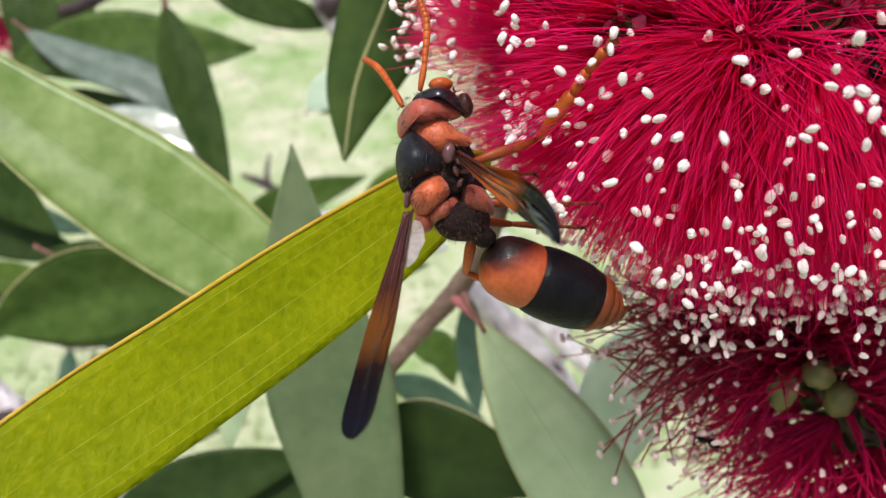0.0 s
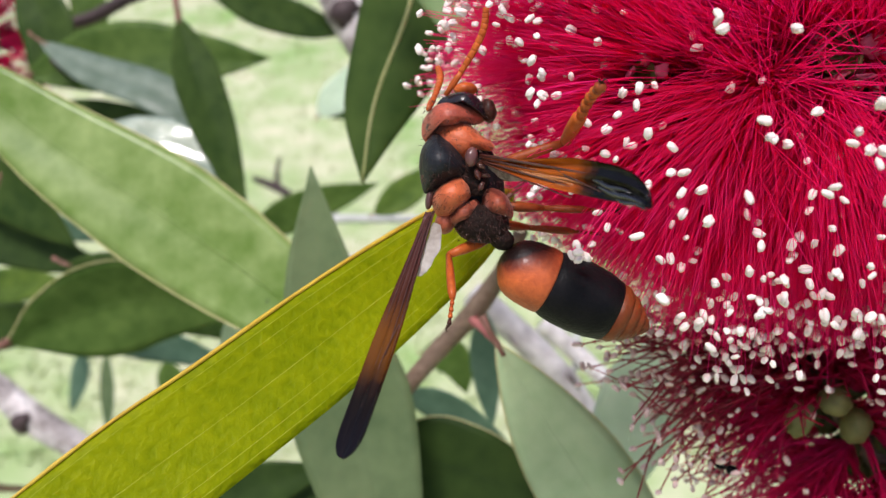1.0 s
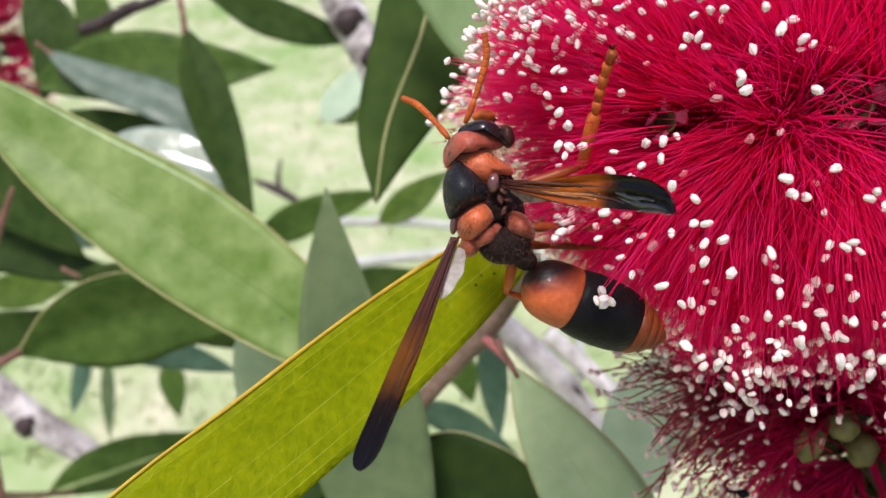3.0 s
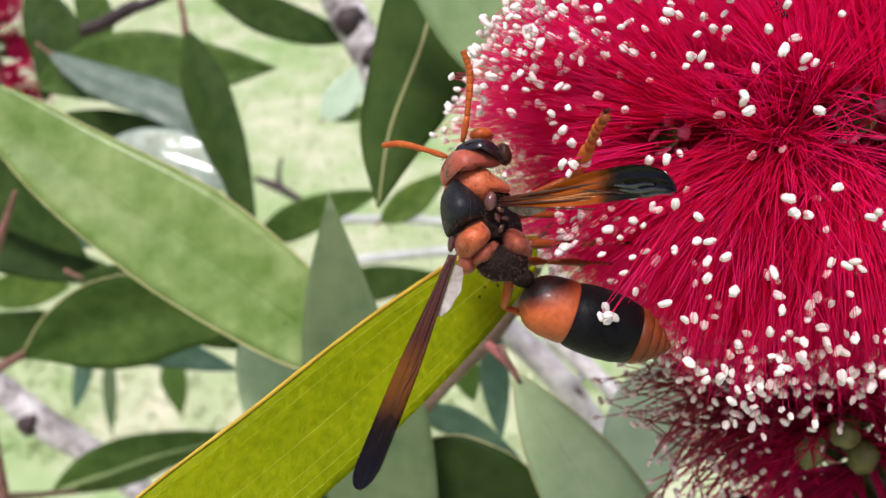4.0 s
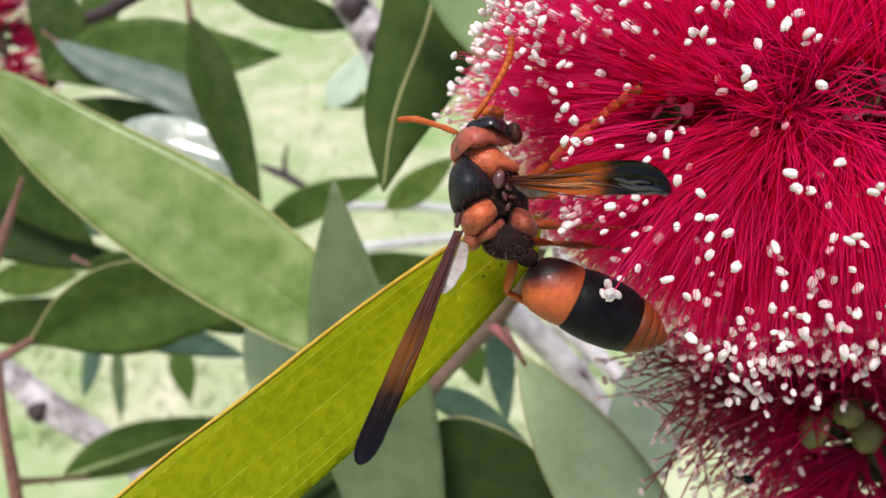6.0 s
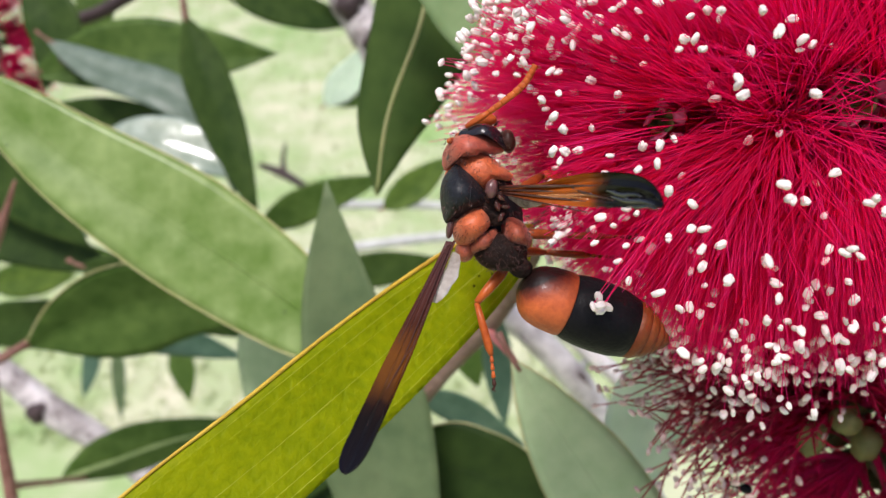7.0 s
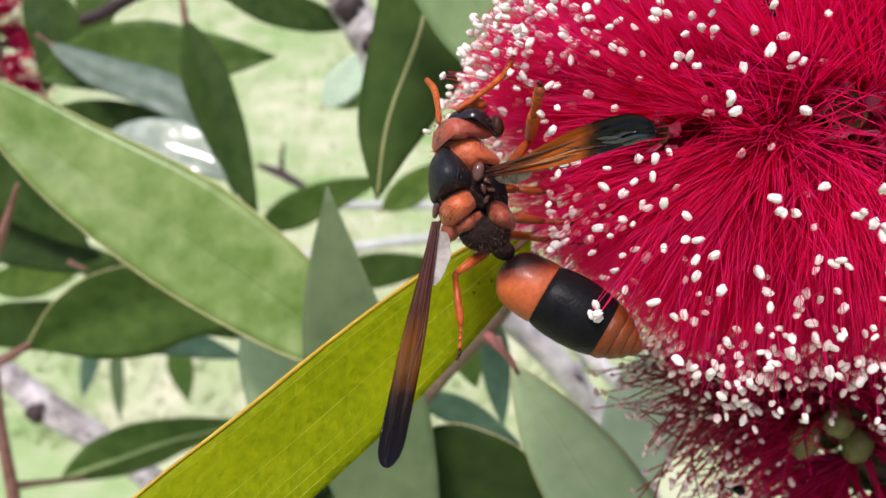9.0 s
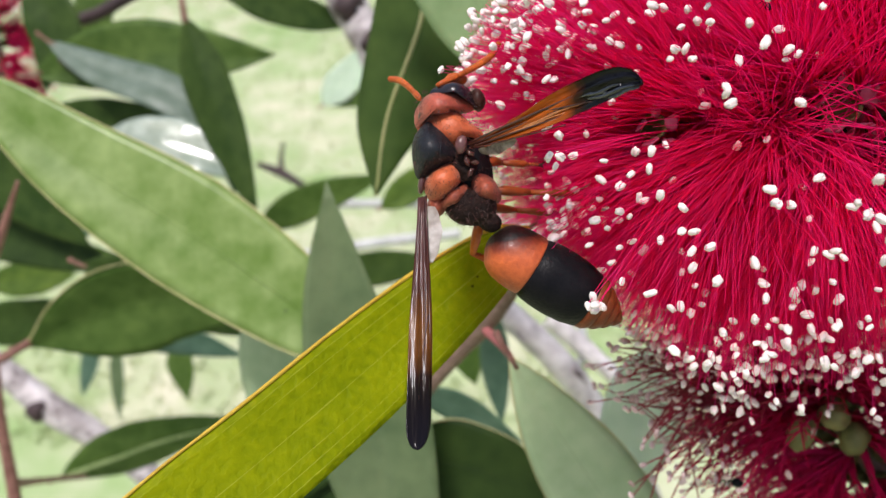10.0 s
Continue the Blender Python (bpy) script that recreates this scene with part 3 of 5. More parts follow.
# ---- hornet ----
def wing(name, parent, root, size, wide, blunt, skew, under, narrow, gather, label):
    """A wing folded lengthwise, along +x from its root, with a pale hind wing tucked under it."""
    rows, cols = 40, 19
    bm = bmesh.new()
    sheets = []
    for h in (1, -1):
        sheet = []
        for i in range(rows):
            s = 1 - (1 - i / (rows - 1)) ** 1.7
            grow = min(1.0, s / 0.62)
            w = wide * (narrow + (1 - narrow) * grow * grow * (3 - 2 * grow))
            tip = math.sqrt(max(0.0, 1 - (max(0.0, s - (1 - blunt)) / blunt) ** (2 + skew)))
            shift = (skew - 0.5) * w * s * 0.9
            lead, trail = shift + 0.5 * w, shift - 0.5 * w
            lead, trail = trail + (lead - trail) * (skew * tip + (1 - skew)) , lead - (lead - trail) * ((1 - skew) * tip + skew)
            if lead - trail < 0.1:
                lead = trail + 0.1
            row = []
            for k in range(cols):
                u = k / (cols - 1)
                y = lead + (trail - lead) * u
                z = (0.13 + 0.05 * math.sin(u * 5)) * math.sin(u * 13 + s * 3) * max(gather, math.sin(math.pi * min(1, 0.1 + s * 0.92))) + gather * 0.5 * noise.noise(Vector((s * 5, u * 2.2 + s * 2, 3.1))) * max(0.0, s - 0.45) + 0.5 * (u - 0.5) ** 2 - 0.25 * math.sin(s * 3)
                row.append(bm.verts.new(Vector((s * size, y, z + h * 0.06)) * MM))
            sheet.append(row)
        sheets.append(sheet)
    for sheet, turn in zip(sheets, (-1, 1)):
        for i in range(rows - 1):
            for k in range(cols - 1):
                bm.faces.new((sheet[i][k], sheet[i][k + 1], sheet[i + 1][k + 1], sheet[i + 1][k])[::turn])
    a, b = sheets
    edge = [(i, 0) for i in range(rows)] + [(rows - 1, k) for k in range(1, cols)] + [(i, cols - 1) for i in range(rows - 2, -1, -1)] + [(0, k) for k in range(cols - 2, 0, -1)]
    for (i, k), (j, l) in zip(edge, edge[1:] + edge[:1]):
        bm.faces.new((a[i][k], a[j][l], b[j][l], b[i][k]))
    ob = part(name, bm, WING_SUNLIT if gather > 0.5 else WING_SHADED, parent, label)
    ob.location = Vector(root) * MM
    k1 = wide / 4.0
    for lo, hi, y0, y1, r in ((0.0, 0.74, 0.5 * k1, 1.75 * k1, 0.15), (0.02, 0.62, 0.2 * k1, 0.7 * k1, 0.10), (0.02, 0.66, -0.1 * k1, -0.3 * k1, 0.10), (0.03, 0.6, -0.3 * k1, -1.5 * k1, 0.08), (0.5, 0.82, 1.2 * k1, -0.1 * k1, 0.07)):
        pts = [Vector((size * (lo + (hi - lo) * k / 12), y0 + (y1 - y0) * (k / 12) ** 0.8, 0.12 + 0.06 * math.sin(k * 0.4) - 0.25 * math.sin((lo + (hi - lo) * k / 12) * 3))) for k in range(13)]
        part("vein", tube(bmesh.new(), pts, [r * (1.0 if gather > 0.5 else 0.55) * (1.2 - 0.6 * k / 12) for k in range(13)], 6), VEIN, ob)
    if gather > 0.5:
        # glossy folds that catch the sun: black ones on the tip, amber ones along the middle, paled for glints
        for lo, hi, y0, y1, r, kind in ((0.69, 0.90, 0.75, 0.42, 0.24, 0), (0.72, 0.98, 0.15, -0.35, 0.3, 0), (0.74, 0.86, 0.95, -0.25, 0.2, 0), (0.80, 0.985, -0.55, -0.75, 0.2, 0),
                                        (0.12, 0.66, 0.3, 0.85, 0.16, 1), (0.25, 0.70, 0.15, 0.1, 0.18, 1), (0.10, 0.60, 0.0, -0.35, 0.14, 1), (0.45, 0.72, -0.5, -0.85, 0.15, 1)):
            pts = [Vector((size * (lo + (hi - lo) * k / 10), (y0 + (y1 - y0) * k / 10 + 0.12 * math.sin(k * 0.9 + y0 * 9)) * k1 * min(1, 0.25 + 1.2 * (lo + (hi - lo) * k / 10)) + (skew - 0.5) * 0.9 * k1 * (lo + (hi - lo) * k / 10), (0.06 if kind else 0.12) - 0.25 * math.sin((lo + (hi - lo) * k / 10) * 3))) for k in range(11)]
            part("fold", ridge(bmesh.new(), pts, [0.03 + 0.62 * r * math.sin(math.pi * (k + 0.4) / 10.8) for k in range(11)]), GLOSS_AMBER if kind else GLOSS_BLACK, ob, "glossy amber crease of the wing" if kind else "glossy black fold of the wing tip")
    bm = bmesh.new()
    n = 10
    top, low = [], []
    for h, row in ((0.05, top), (-0.05, low)):
        for k in range(n):
            s = k / (n - 1)
            x = size * (0.04 + 0.24 * s)
            for u in range(4):
                y = under * (0.4 + (0.15 + (0.8 if gather > 0.5 else 1.25) * math.sin(math.pi * min(1, 0.12 + s * 0.8))) * u / 3)
                row.append(bm.verts.new(Vector((x, y, -0.35 - 0.15 * u + 0.12 * math.sin(k * 1.9 + u) + h)) * MM))
    for k in range(n - 1):
        for u in range(3):
            i = k * 4 + u
            bm.faces.new((top[i], top[i + 4], top[i + 5], top[i + 1]))
            bm.faces.new((low[i], low[i + 1], low[i + 5], low[i + 4]))
    part("hind_wing", bm, MEMBRANE_DULL if gather > 0.5 else MEMBRANE, ob, "pale crumpled hind wing membrane")
    return ob


def ridge(bm, points, widths, tilt=20, sides=14):
    """A flat rounded fold along x, its broad face turned a little up."""
    c, s = math.cos(radians(tilt)), math.sin(radians(tilt))
    rings = []
    for p, w in zip(points, widths):
        ring = []
        for k in range(sides):
            a = 2 * math.pi * k / sides
            u, v = w * math.cos(a), 0.7 * w * math.sin(a)
            ring.append(bm.verts.new((p + Vector((0, u * c + v * s, -u * s + v * c))) * MM))
        rings.append(ring)
    for a, b in zip(rings, rings[1:]):
        for k in range(sides):
            bm.faces.new((a[k], a[(k + 1) % sides], b[(k + 1) % sides], b[k])[::-1])
    bm.faces.new(rings[0])
    bm.faces.new(rings[-1][::-1])
    return bm


def shield(bm, outline, base, rise, full):
    """A domed plate over a rounded outline in x and z, facing -y, closed behind."""
    ring = [Vector(p) for p in glide([*outline, outline[0]], 41)[:-1]]
    mid = sum(ring, Vector((0, 0))) / len(ring)
    mean = sum((p - mid).length for p in ring) / len(ring)
    rows = []
    for r, d in [(0.6, 1.4), (0.9, 0.8), (0.985, 0.3), (1.0, 0.0)] + [(r, -rise * (1 - r ** full)) for r in (0.975, 0.93, 0.86, 0.76, 0.62, 0.45, 0.25, 0.08)]:
        blend = 0.0 if d >= 0 else (1 - r) ** 0.6
        row = []
        for p in ring:
            q = (p - mid).lerp((p - mid).normalized() * mean, blend) * r
            row.append(bm.verts.new(Vector((mid.x + q.x, base + d, mid.y + q.y)) * MM))
        rows.append(row)
    for a, b in zip(rows, rows[1:]):
        for k in range(len(ring)):
            j = (k + 1) % len(ring)
            bm.faces.new((a[k], a[j], b[j], b[k]))
    bm.faces.new(rows[0][::-1])
    bm.faces.new(rows[-1])
    bmesh.ops.recalc_face_normals(bm, faces=bm.faces[:])
    return bm


def leg(parent, root, span, knee, thick, label="orange jointed leg", skin=LEG):
    """A leg along +x from the hip, its knee raised towards +y."""
    hip, bend = Vector((0, 0, 0)), Vector((span * 0.36, knee, 0))
    ankle, toe = Vector((span * 0.76, knee * 0.25, 0)), Vector((span, 0, 0))
    bm = tube(bmesh.new(), [hip, hip.lerp(bend, 0.3), hip.lerp(bend, 0.7), bend], [thick * 0.7, thick * 1.25, thick * 1.1, thick * 0.7], 10)
    ob = part("leg", bm, skin, parent, label)
    ob.location = Vector(root) * MM
    part("tibia", tube(bmesh.new(), [bend, bend.lerp(ankle, 0.4), bend.lerp(ankle, 0.85), ankle], [thick * 0.6, thick * 0.85, thick * 0.9, thick * 0.5], 10), skin, ob)
    for k in range(4):
        p, q = ankle.lerp(toe, k / 4), ankle.lerp(toe, (k + 0.92) / 4)
        part("tarsus", tube(bmesh.new(), [p, p.lerp(q, 0.8), q], [thick * 0.3, thick * 0.5, thick * 0.35], 8), DARKBROWN if k == 3 else skin, ob)
    for sgn in (-1, 1):
        part("claw", tube(bmesh.new(), [toe, toe + Vector((0.35, 0.15, 0.25 * sgn)), toe + Vector((0.5, -0.1, 0.4 * sgn))], [0.12, 0.09, 0.03], 6), DARKBROWN, ob)
    return ob


def antenna(parent, root, span, bow):
    """An orange antenna along +x from the head: a scape, then a ringed flagellum with a hooked end."""
    line = glide([(0, 0, 0), (span * 0.35, 0, bow * 0.7), (span * 0.75, 0, bow), (span, 0, 0)], 15)
    ob = part("antenna", tube(bmesh.new(), line[:5], [0.22, 0.3, 0.34, 0.32, 0.26], 10), LEG, parent, "orange antenna with a hooked end")
    ob.location = Vector(root) * MM
    for k in range(4, 14):
        a, b = Vector(line[k]), Vector(line[k + 1])
        r = 0.3 + 0.07 * math.sin((k - 4) / 10 * math.pi)
        part("flagellum_ring", tube(bmesh.new(), [a, a.lerp(b, 0.2), a.lerp(b, 0.85), b], [r * 0.93, r, r, r * 0.93], 10), LEG, ob)
    return ob


def hornet():
    h = new("wasp")
    tagged(h, "large orange and black potter wasp feeding on the red flower", "wasp")

    def lump(name, mat, centre, axes, turn=(0, 0, 0), label="", dent=0.06, parent=h, box=1.0):
        return part(name, ball(bmesh.new(), centre, axes, turn, 20, 32, dent, centre[0], box), mat, parent, label)

    def plate(name, mat, outline, base, rise, label, full=2.0, parent=h):
        return part(name, shield(bmesh.new(), outline, base, rise, full), mat, parent, label)

    # head
    head = plate("head", HEAD, ((-4.90, 2.30), (-4.73, 3.68), (-3.49, 5.15), (-0.95, 5.68), (1.05, 4.92), (1.51, 3.78), (0.42, 3.27), (-1.89, 3.47), (-3.69, 2.75), (-4.53, 1.68)), 2.2, 3.4, "rust-red head", 2.4)
    plate("vertex", CROWN, ((-3.43, 4.84), (-2.86, 5.70), (-1.25, 6.27), (0.29, 6.01), (1.27, 5.01), (1.82, 3.69), (0.95, 4.00), (-0.89, 5.13), (-2.34, 5.02)), 1.2, 2.1, "glossy black band on the crown", 2.2, head)
    lump("eye", DARKBROWN, (1.75, 2.10, 4.60), (0.8, 1.6, 1.2), (0, -10, 0), "dark brown compound eye", parent=head)
    lump("eye", PURPLE, (-3.75, 2.20, 3.35), (0.7, 1.8, 1.3), (0, 20, 0), "purple-brown compound eye", parent=head)
    lump("clypeus", LEG, (-0.46, 2.60, 6.84), (1.2, 0.8, 0.7), (0, 0, 0), "yellow face plate", parent=head)
    # thorax
    lump("mesothorax", BLACK, (-0.46, 4.50, -1.90), (3.6, 3.2, 4.8), (0, -20, 0), "black thorax", box=0.85)
    plate("pronotum", ORANGE, ((-4.92, 0.45), (-4.13, 2.35), (-2.20, 3.54), (-0.50, 3.40), (0.88, 2.34), (2.24, 1.28), (1.86, 0.60), (0.26, 0.74), (-0.68, -0.43), (-2.84, 0.21)), 2.2, 2.7, "orange collar", 2.8)
    plate("scutum", SCUTUM, ((-3.52, 2.30), (-2.05, 1.65), (-0.95, 0.13), (-0.50, -1.62), (-2.11, -2.28), (-3.96, -3.50), (-4.73, -3.34), (-5.11, -0.97), (-4.76, 0.94)), 0.7, 3.1, "finely ridged black back plate", 2.3)
    plate("scutellum", ORANGE, ((-4.03, -4.30), (-3.50, -3.29), (-1.64, -1.98), (-0.50, -2.14), (0.01, -3.16), (-0.24, -4.09), (-2.44, -5.98), (-3.52, -5.66)), 1.2, 3.0, "orange rounded plate", 3.0)
    plate("metanotum", RUST, ((-2.49, -6.14), (-0.15, -4.30), (0.63, -4.34), (0.59, -5.20), (-1.50, -6.61), (-2.27, -6.70)), 1.4, 2.2, "rust-orange bar", 2.6)
    plate("side_plate", RUST, ((0.91, -3.84), (1.63, -3.04), (3.08, -3.49), (4.06, -5.05), (3.84, -6.16), (2.38, -6.03), (1.21, -5.40)), 1.9, 2.8, "rust-orange side plate", 2.4)
    for k in (-1, 0, 1):
        line = [Vector((-2.76, 0.00, -0.92)) + Vector((k * 0.62 + 0.1 * u, -2.3 + 0.28 * u * u, 0.9 * u)) for u in (-1.6, -0.8, 0, 0.8, 1.6)]
        part("scutum_ridge", tube(bmesh.new(), line, [0.03, 0.05, 0.06, 0.05, 0.03], 6), SCUTUM, h)
    lump("propodeum", HAIRY, (0.98, 1.90, -6.61), (2.7, 2.4, 1.9), (0, 10, 0), "black hind part of the thorax", box=0.85)
    lump("side_plate", RUST, (-2.64, 1.80, -6.38), (1.0, 1.4, 1.2), (0, 20, 0), "rust-orange side plate")
    lump("tegula", PURPLE, (-0.06, -1.20, -0.29), (0.62, 0.7, 0.95), (0, 10, 0), "glossy purple wing cap")
    lump("tegula", PURPLE, (-4.15, 1.00, -4.08), (0.4, 0.7, 1.1), (0, 10, 0), "glossy purple wing cap")
    lump("wing_hinge", HAIRY, (0.34, 0.80, -2.24), (1.2, 0.9, 1.6), (0, -15, 0), "black wing hinge plate", dent=0.3, box=0.8)
    for spot, axes, turn in (((0.86, -1.00, -1.15), (0.55, 0.4, 0.3), 30), ((0.52, -0.70, -1.90), (0.35, 0.35, 0.7), -20), ((1.26, -0.40, -2.01), (0.6, 0.35, 0.28), 10), ((0.86, -0.50, -3.05), (0.3, 0.3, 0.6), 25)):
        lump("hinge_sclerite", VEIN, spot, [0.8 * v for v in axes], (0, turn, 0), dent=0.3)
    lump("petiole", HAIRY, (2.87, 1.50, -8.10), (1.3, 1.2, 1.1), (0, 30, 0), "black waist")
    # abdomen, ringed, along +x from the waist
    abdomen = part("abdomen", lathe(bmesh.new(), (0, 0, 0), (1, 0, 0), [(-0.5, 0.5), (-0.35, 1.0), (0.0, 1.75), (0.4, 2.35), (0.9, 2.75), (1.5, 3.02), (2.5, 3.24), (3.7, 3.34), (4.6, 3.34), (4.85, 3.22), (4.9, 2.9)], 48), waist_material("hornet_waist", (0, 0, 0), (1, 0, 0)), h, "orange first abdomen segment, black at the waist")
    abdomen.location = Vector((3.16, 2.00, -10.34)) * MM
    part("abdomen_ring", lathe(bmesh.new(), (0, 0, 0), (1, 0, 0), [(4.6, 2.8), (4.7, 3.2), (5.4, 3.45), (6.6, 3.62), (8.4, 3.66), (10.2, 3.5), (11.7, 3.12), (11.9, 2.8)], 48), BLACK, abdomen, "shiny black abdomen segment")
    for d, r, e, q in ((11.7, 3.05, 13.1, 2.6), (12.9, 2.55, 14.2, 1.95), (14.0, 1.9, 15.1, 1.2), (14.9, 1.15, 16.0, 0.25)):
        part("abdomen_ring", lathe(bmesh.new(), (0, 0, 0), (1, 0, 0), [(d, r * 0.94), (d + 0.12, r), (d + (e - d) * 0.6, (r + q) / 2 + 0.15), (e, q), (e + 0.02, q * 0.9)], 36), TAIL, abdomen, "rust-orange tail segment")
    # short hair on head and thorax
    rng = random.Random(21)
    bm = bmesh.new()
    for centre, axes, count in (((-1.44, 1.00, 3.85), (3.35, 2.6, 2.0), 160), ((-1.49, 1.20, 0.86), (3.45, 2.6, 2.75), 160), ((-2.76, 0.00, -0.92), (2.2, 2.35, 3.35), 160),
                                ((0.98, 1.00, -6.61), (2.7, 2.3, 1.9), 240), ((2.53, 0.60, -4.42), (1.55, 2.0, 1.8), 120), ((-2.01, -0.10, -4.08), (1.9, 1.7, 1.2), 80)):
        for _ in range(count):
            v = Vector((rng.gauss(0, 1), -abs(rng.gauss(0, 1)), rng.gauss(0, 1))).normalized()
            p = Vector(centre) + Vector((v.x * axes[0], v.y * axes[1], v.z * axes[2])) * 0.98
            d = (v + Vector((rng.gauss(0, 0.4), rng.gauss(0, 0.4), rng.gauss(0, 0.4) - 0.3))).normalized()
            ln = rng.uniform(0.2, 0.45)
            tube(bm, [p, p + d * ln * 0.6, p + d * ln + Vector((0, 0, -0.1))], [0.03, 0.022, 0.008], 3, False)
    part("hair_coat", bm, VEIN, h, "short brown hair")["kind"] = "stuff"
    left = wing("fore_wing", h, (-4.02, 0.50, -5.46), 25.6, 2.65, 0.12, 0.5, 1, 0.40, 0.25, "amber folded wing with a black tip, spread downwards")
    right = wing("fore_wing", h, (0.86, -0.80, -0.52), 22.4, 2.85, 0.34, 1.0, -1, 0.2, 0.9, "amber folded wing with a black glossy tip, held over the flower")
    feeler = antenna(h, (-2.47, 0.60, 5.92), 9.0, 0.7)
    feeler_low = antenna(h, (-4.19, 0.60, 4.54), 8.0, 0.5)
    fore = part("fore_leg", tube(bmesh.new(), [(0, 0, 0), (2.2, 0, 0), (5.2, 0, 0), (7.2, 0, 0)], [0.34, 0.58, 0.52, 0.34], 12), LEG_SHADE_AND_TOE, h, "orange thigh of the fore leg")
    fore.location = Vector((2.4, 2.6, -0.8)) * MM
    shin = part("fore_shin", tube(bmesh.new(), [(0, 0, 0), (0.5, 0, 0), (3.2, 0, 0.15), (5.8, 0, 0.1), (6.3, 0, 0)], [0.4, 0.58, 0.7, 0.7, 0.45], 12), LEG, h, "orange shin of the fore leg")
    for k in range(5):
        a = Vector((6.2 + 1.4 * k, 0, 0.06 * k * (4 - k)))
        b = Vector((6.2 + 1.4 * (k + 0.95), 0, 0.06 * (k + 1) * (3 - k)))
        part("tarsus", tube(bmesh.new(), [a, a.lerp(b, 0.75), b], [0.4, 0.56, 0.44], 8), LEG_SHADE_AND_TOE if k == 4 else LEG, shin)
    for sgn in (-1, 1):
        part("claw", tube(bmesh.new(), [(13.1, 0, 0), (13.5, 0.25 * sgn, 0.2), (13.7, 0.4 * sgn, -0.1)], [0.14, 0.1, 0.03], 6), DARKBROWN, shin)
    middle = leg(h, (1.95, 3.60, -7.93), 12.6, 3.0, 0.48)
    for root, toe, knee in (((3.45, 3.00, -4.77), (15.06, 5.50, -5.34), 1.2), ((2.70, 3.50, -1.61), (9.02, 8.00, -1.90), 1.0), ((2.13, 4.50, -6.49), (13.91, 9.00, -7.64), 1.0), ((-2.76, 4.00, -0.75), (0.98, 9.00, 7.30), -0.8)):
        d = Vector(toe) - Vector(root)
        ob = leg(h, root, d.length, knee, 0.45, skin=LEG_SHADE_AND_TOE)
        ob.matrix_basis = Matrix.Translation(Vector(root) * MM) @ d.to_track_quat("X", "Z").to_matrix().to_4x4()
    return h, left, right, feeler, feeler_low, fore, shin, middle, abdomen


# ---- the place ----
ground()

leaf("yellow", 5.75, 4, 0.05, (5.7, 96.0, 11.1), (-5.7, 91.0, 2.1), (-21.3, 78.0, -9.8), (-31.5, 70.0, -17.1), (-42.2, 62.0, -24.8), (-50.2, 55.0, -30.6), vein=4, margin=1, bend=0, shape=0.36, blunt=0.42, point=3.2, label="long yellow-green leathery leaf with a golden edge")
leaf("green", 12.2, 8, 0.1, (-23.5, 160.0, -16.1), (-40.0, 162.0, -3.4), (-60.4, 164.0, 10.7), (-83.2, 165.0, 25.4), (-99.6, 165.0, 38.4), (-108.4, 165.0, 44.9), vein=1, margin=2, bend=0, shape=0.40, blunt=0.5, point=1.45, label="broad light green leaf with a waxy bloom and pale margin")
leaf("sage", 11.7, 0, 0.28, (-8.6, 150.0, -83.8), (-16.3, 151.0, -44.8), (-20.6, 152.0, -26.0), (-26.1, 152.0, -3.7), (-28.5, 152.0, 19.8), vein=1, margin=0, bend=0, shape=0.5, blunt=0.75, point=1.45, label="grey-green upright leaf with a pointed tip")
# two fill leaves, coloured dark for the shaded gap below the broad leaf
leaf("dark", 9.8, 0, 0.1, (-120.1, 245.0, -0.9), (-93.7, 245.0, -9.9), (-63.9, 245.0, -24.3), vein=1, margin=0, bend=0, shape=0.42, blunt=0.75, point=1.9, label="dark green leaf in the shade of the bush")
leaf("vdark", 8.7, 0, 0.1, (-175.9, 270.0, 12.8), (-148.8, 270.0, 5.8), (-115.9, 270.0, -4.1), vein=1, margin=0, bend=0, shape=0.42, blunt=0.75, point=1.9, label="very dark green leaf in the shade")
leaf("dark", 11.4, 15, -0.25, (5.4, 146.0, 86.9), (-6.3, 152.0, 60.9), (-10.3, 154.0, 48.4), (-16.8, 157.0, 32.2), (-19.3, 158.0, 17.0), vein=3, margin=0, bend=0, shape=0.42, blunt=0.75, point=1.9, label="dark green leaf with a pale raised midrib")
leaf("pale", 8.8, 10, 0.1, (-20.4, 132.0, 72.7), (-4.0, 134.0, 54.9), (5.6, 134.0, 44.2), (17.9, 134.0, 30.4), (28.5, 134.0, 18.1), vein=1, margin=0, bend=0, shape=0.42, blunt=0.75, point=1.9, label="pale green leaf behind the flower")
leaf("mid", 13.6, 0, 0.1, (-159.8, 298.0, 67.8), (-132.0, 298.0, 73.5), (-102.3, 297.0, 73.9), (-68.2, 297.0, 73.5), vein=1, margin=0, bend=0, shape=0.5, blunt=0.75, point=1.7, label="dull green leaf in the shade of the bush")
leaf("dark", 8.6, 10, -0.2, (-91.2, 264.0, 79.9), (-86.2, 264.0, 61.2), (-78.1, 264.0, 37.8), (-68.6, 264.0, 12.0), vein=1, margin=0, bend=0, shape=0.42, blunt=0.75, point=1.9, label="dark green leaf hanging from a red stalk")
leaf("sky_grey", 8.2, -30, 0.3, (-147.7, 285.0, 77.5), (-126.5, 280.0, 66.3), (-101.0, 275.0, 56.3), (-84.5, 275.0, 40.5), (-78.9, 275.0, 20.9), vein=1, margin=0, bend=1, shape=0.42, blunt=0.75, point=1.9, label="curled grey-green leaf catching the sky")
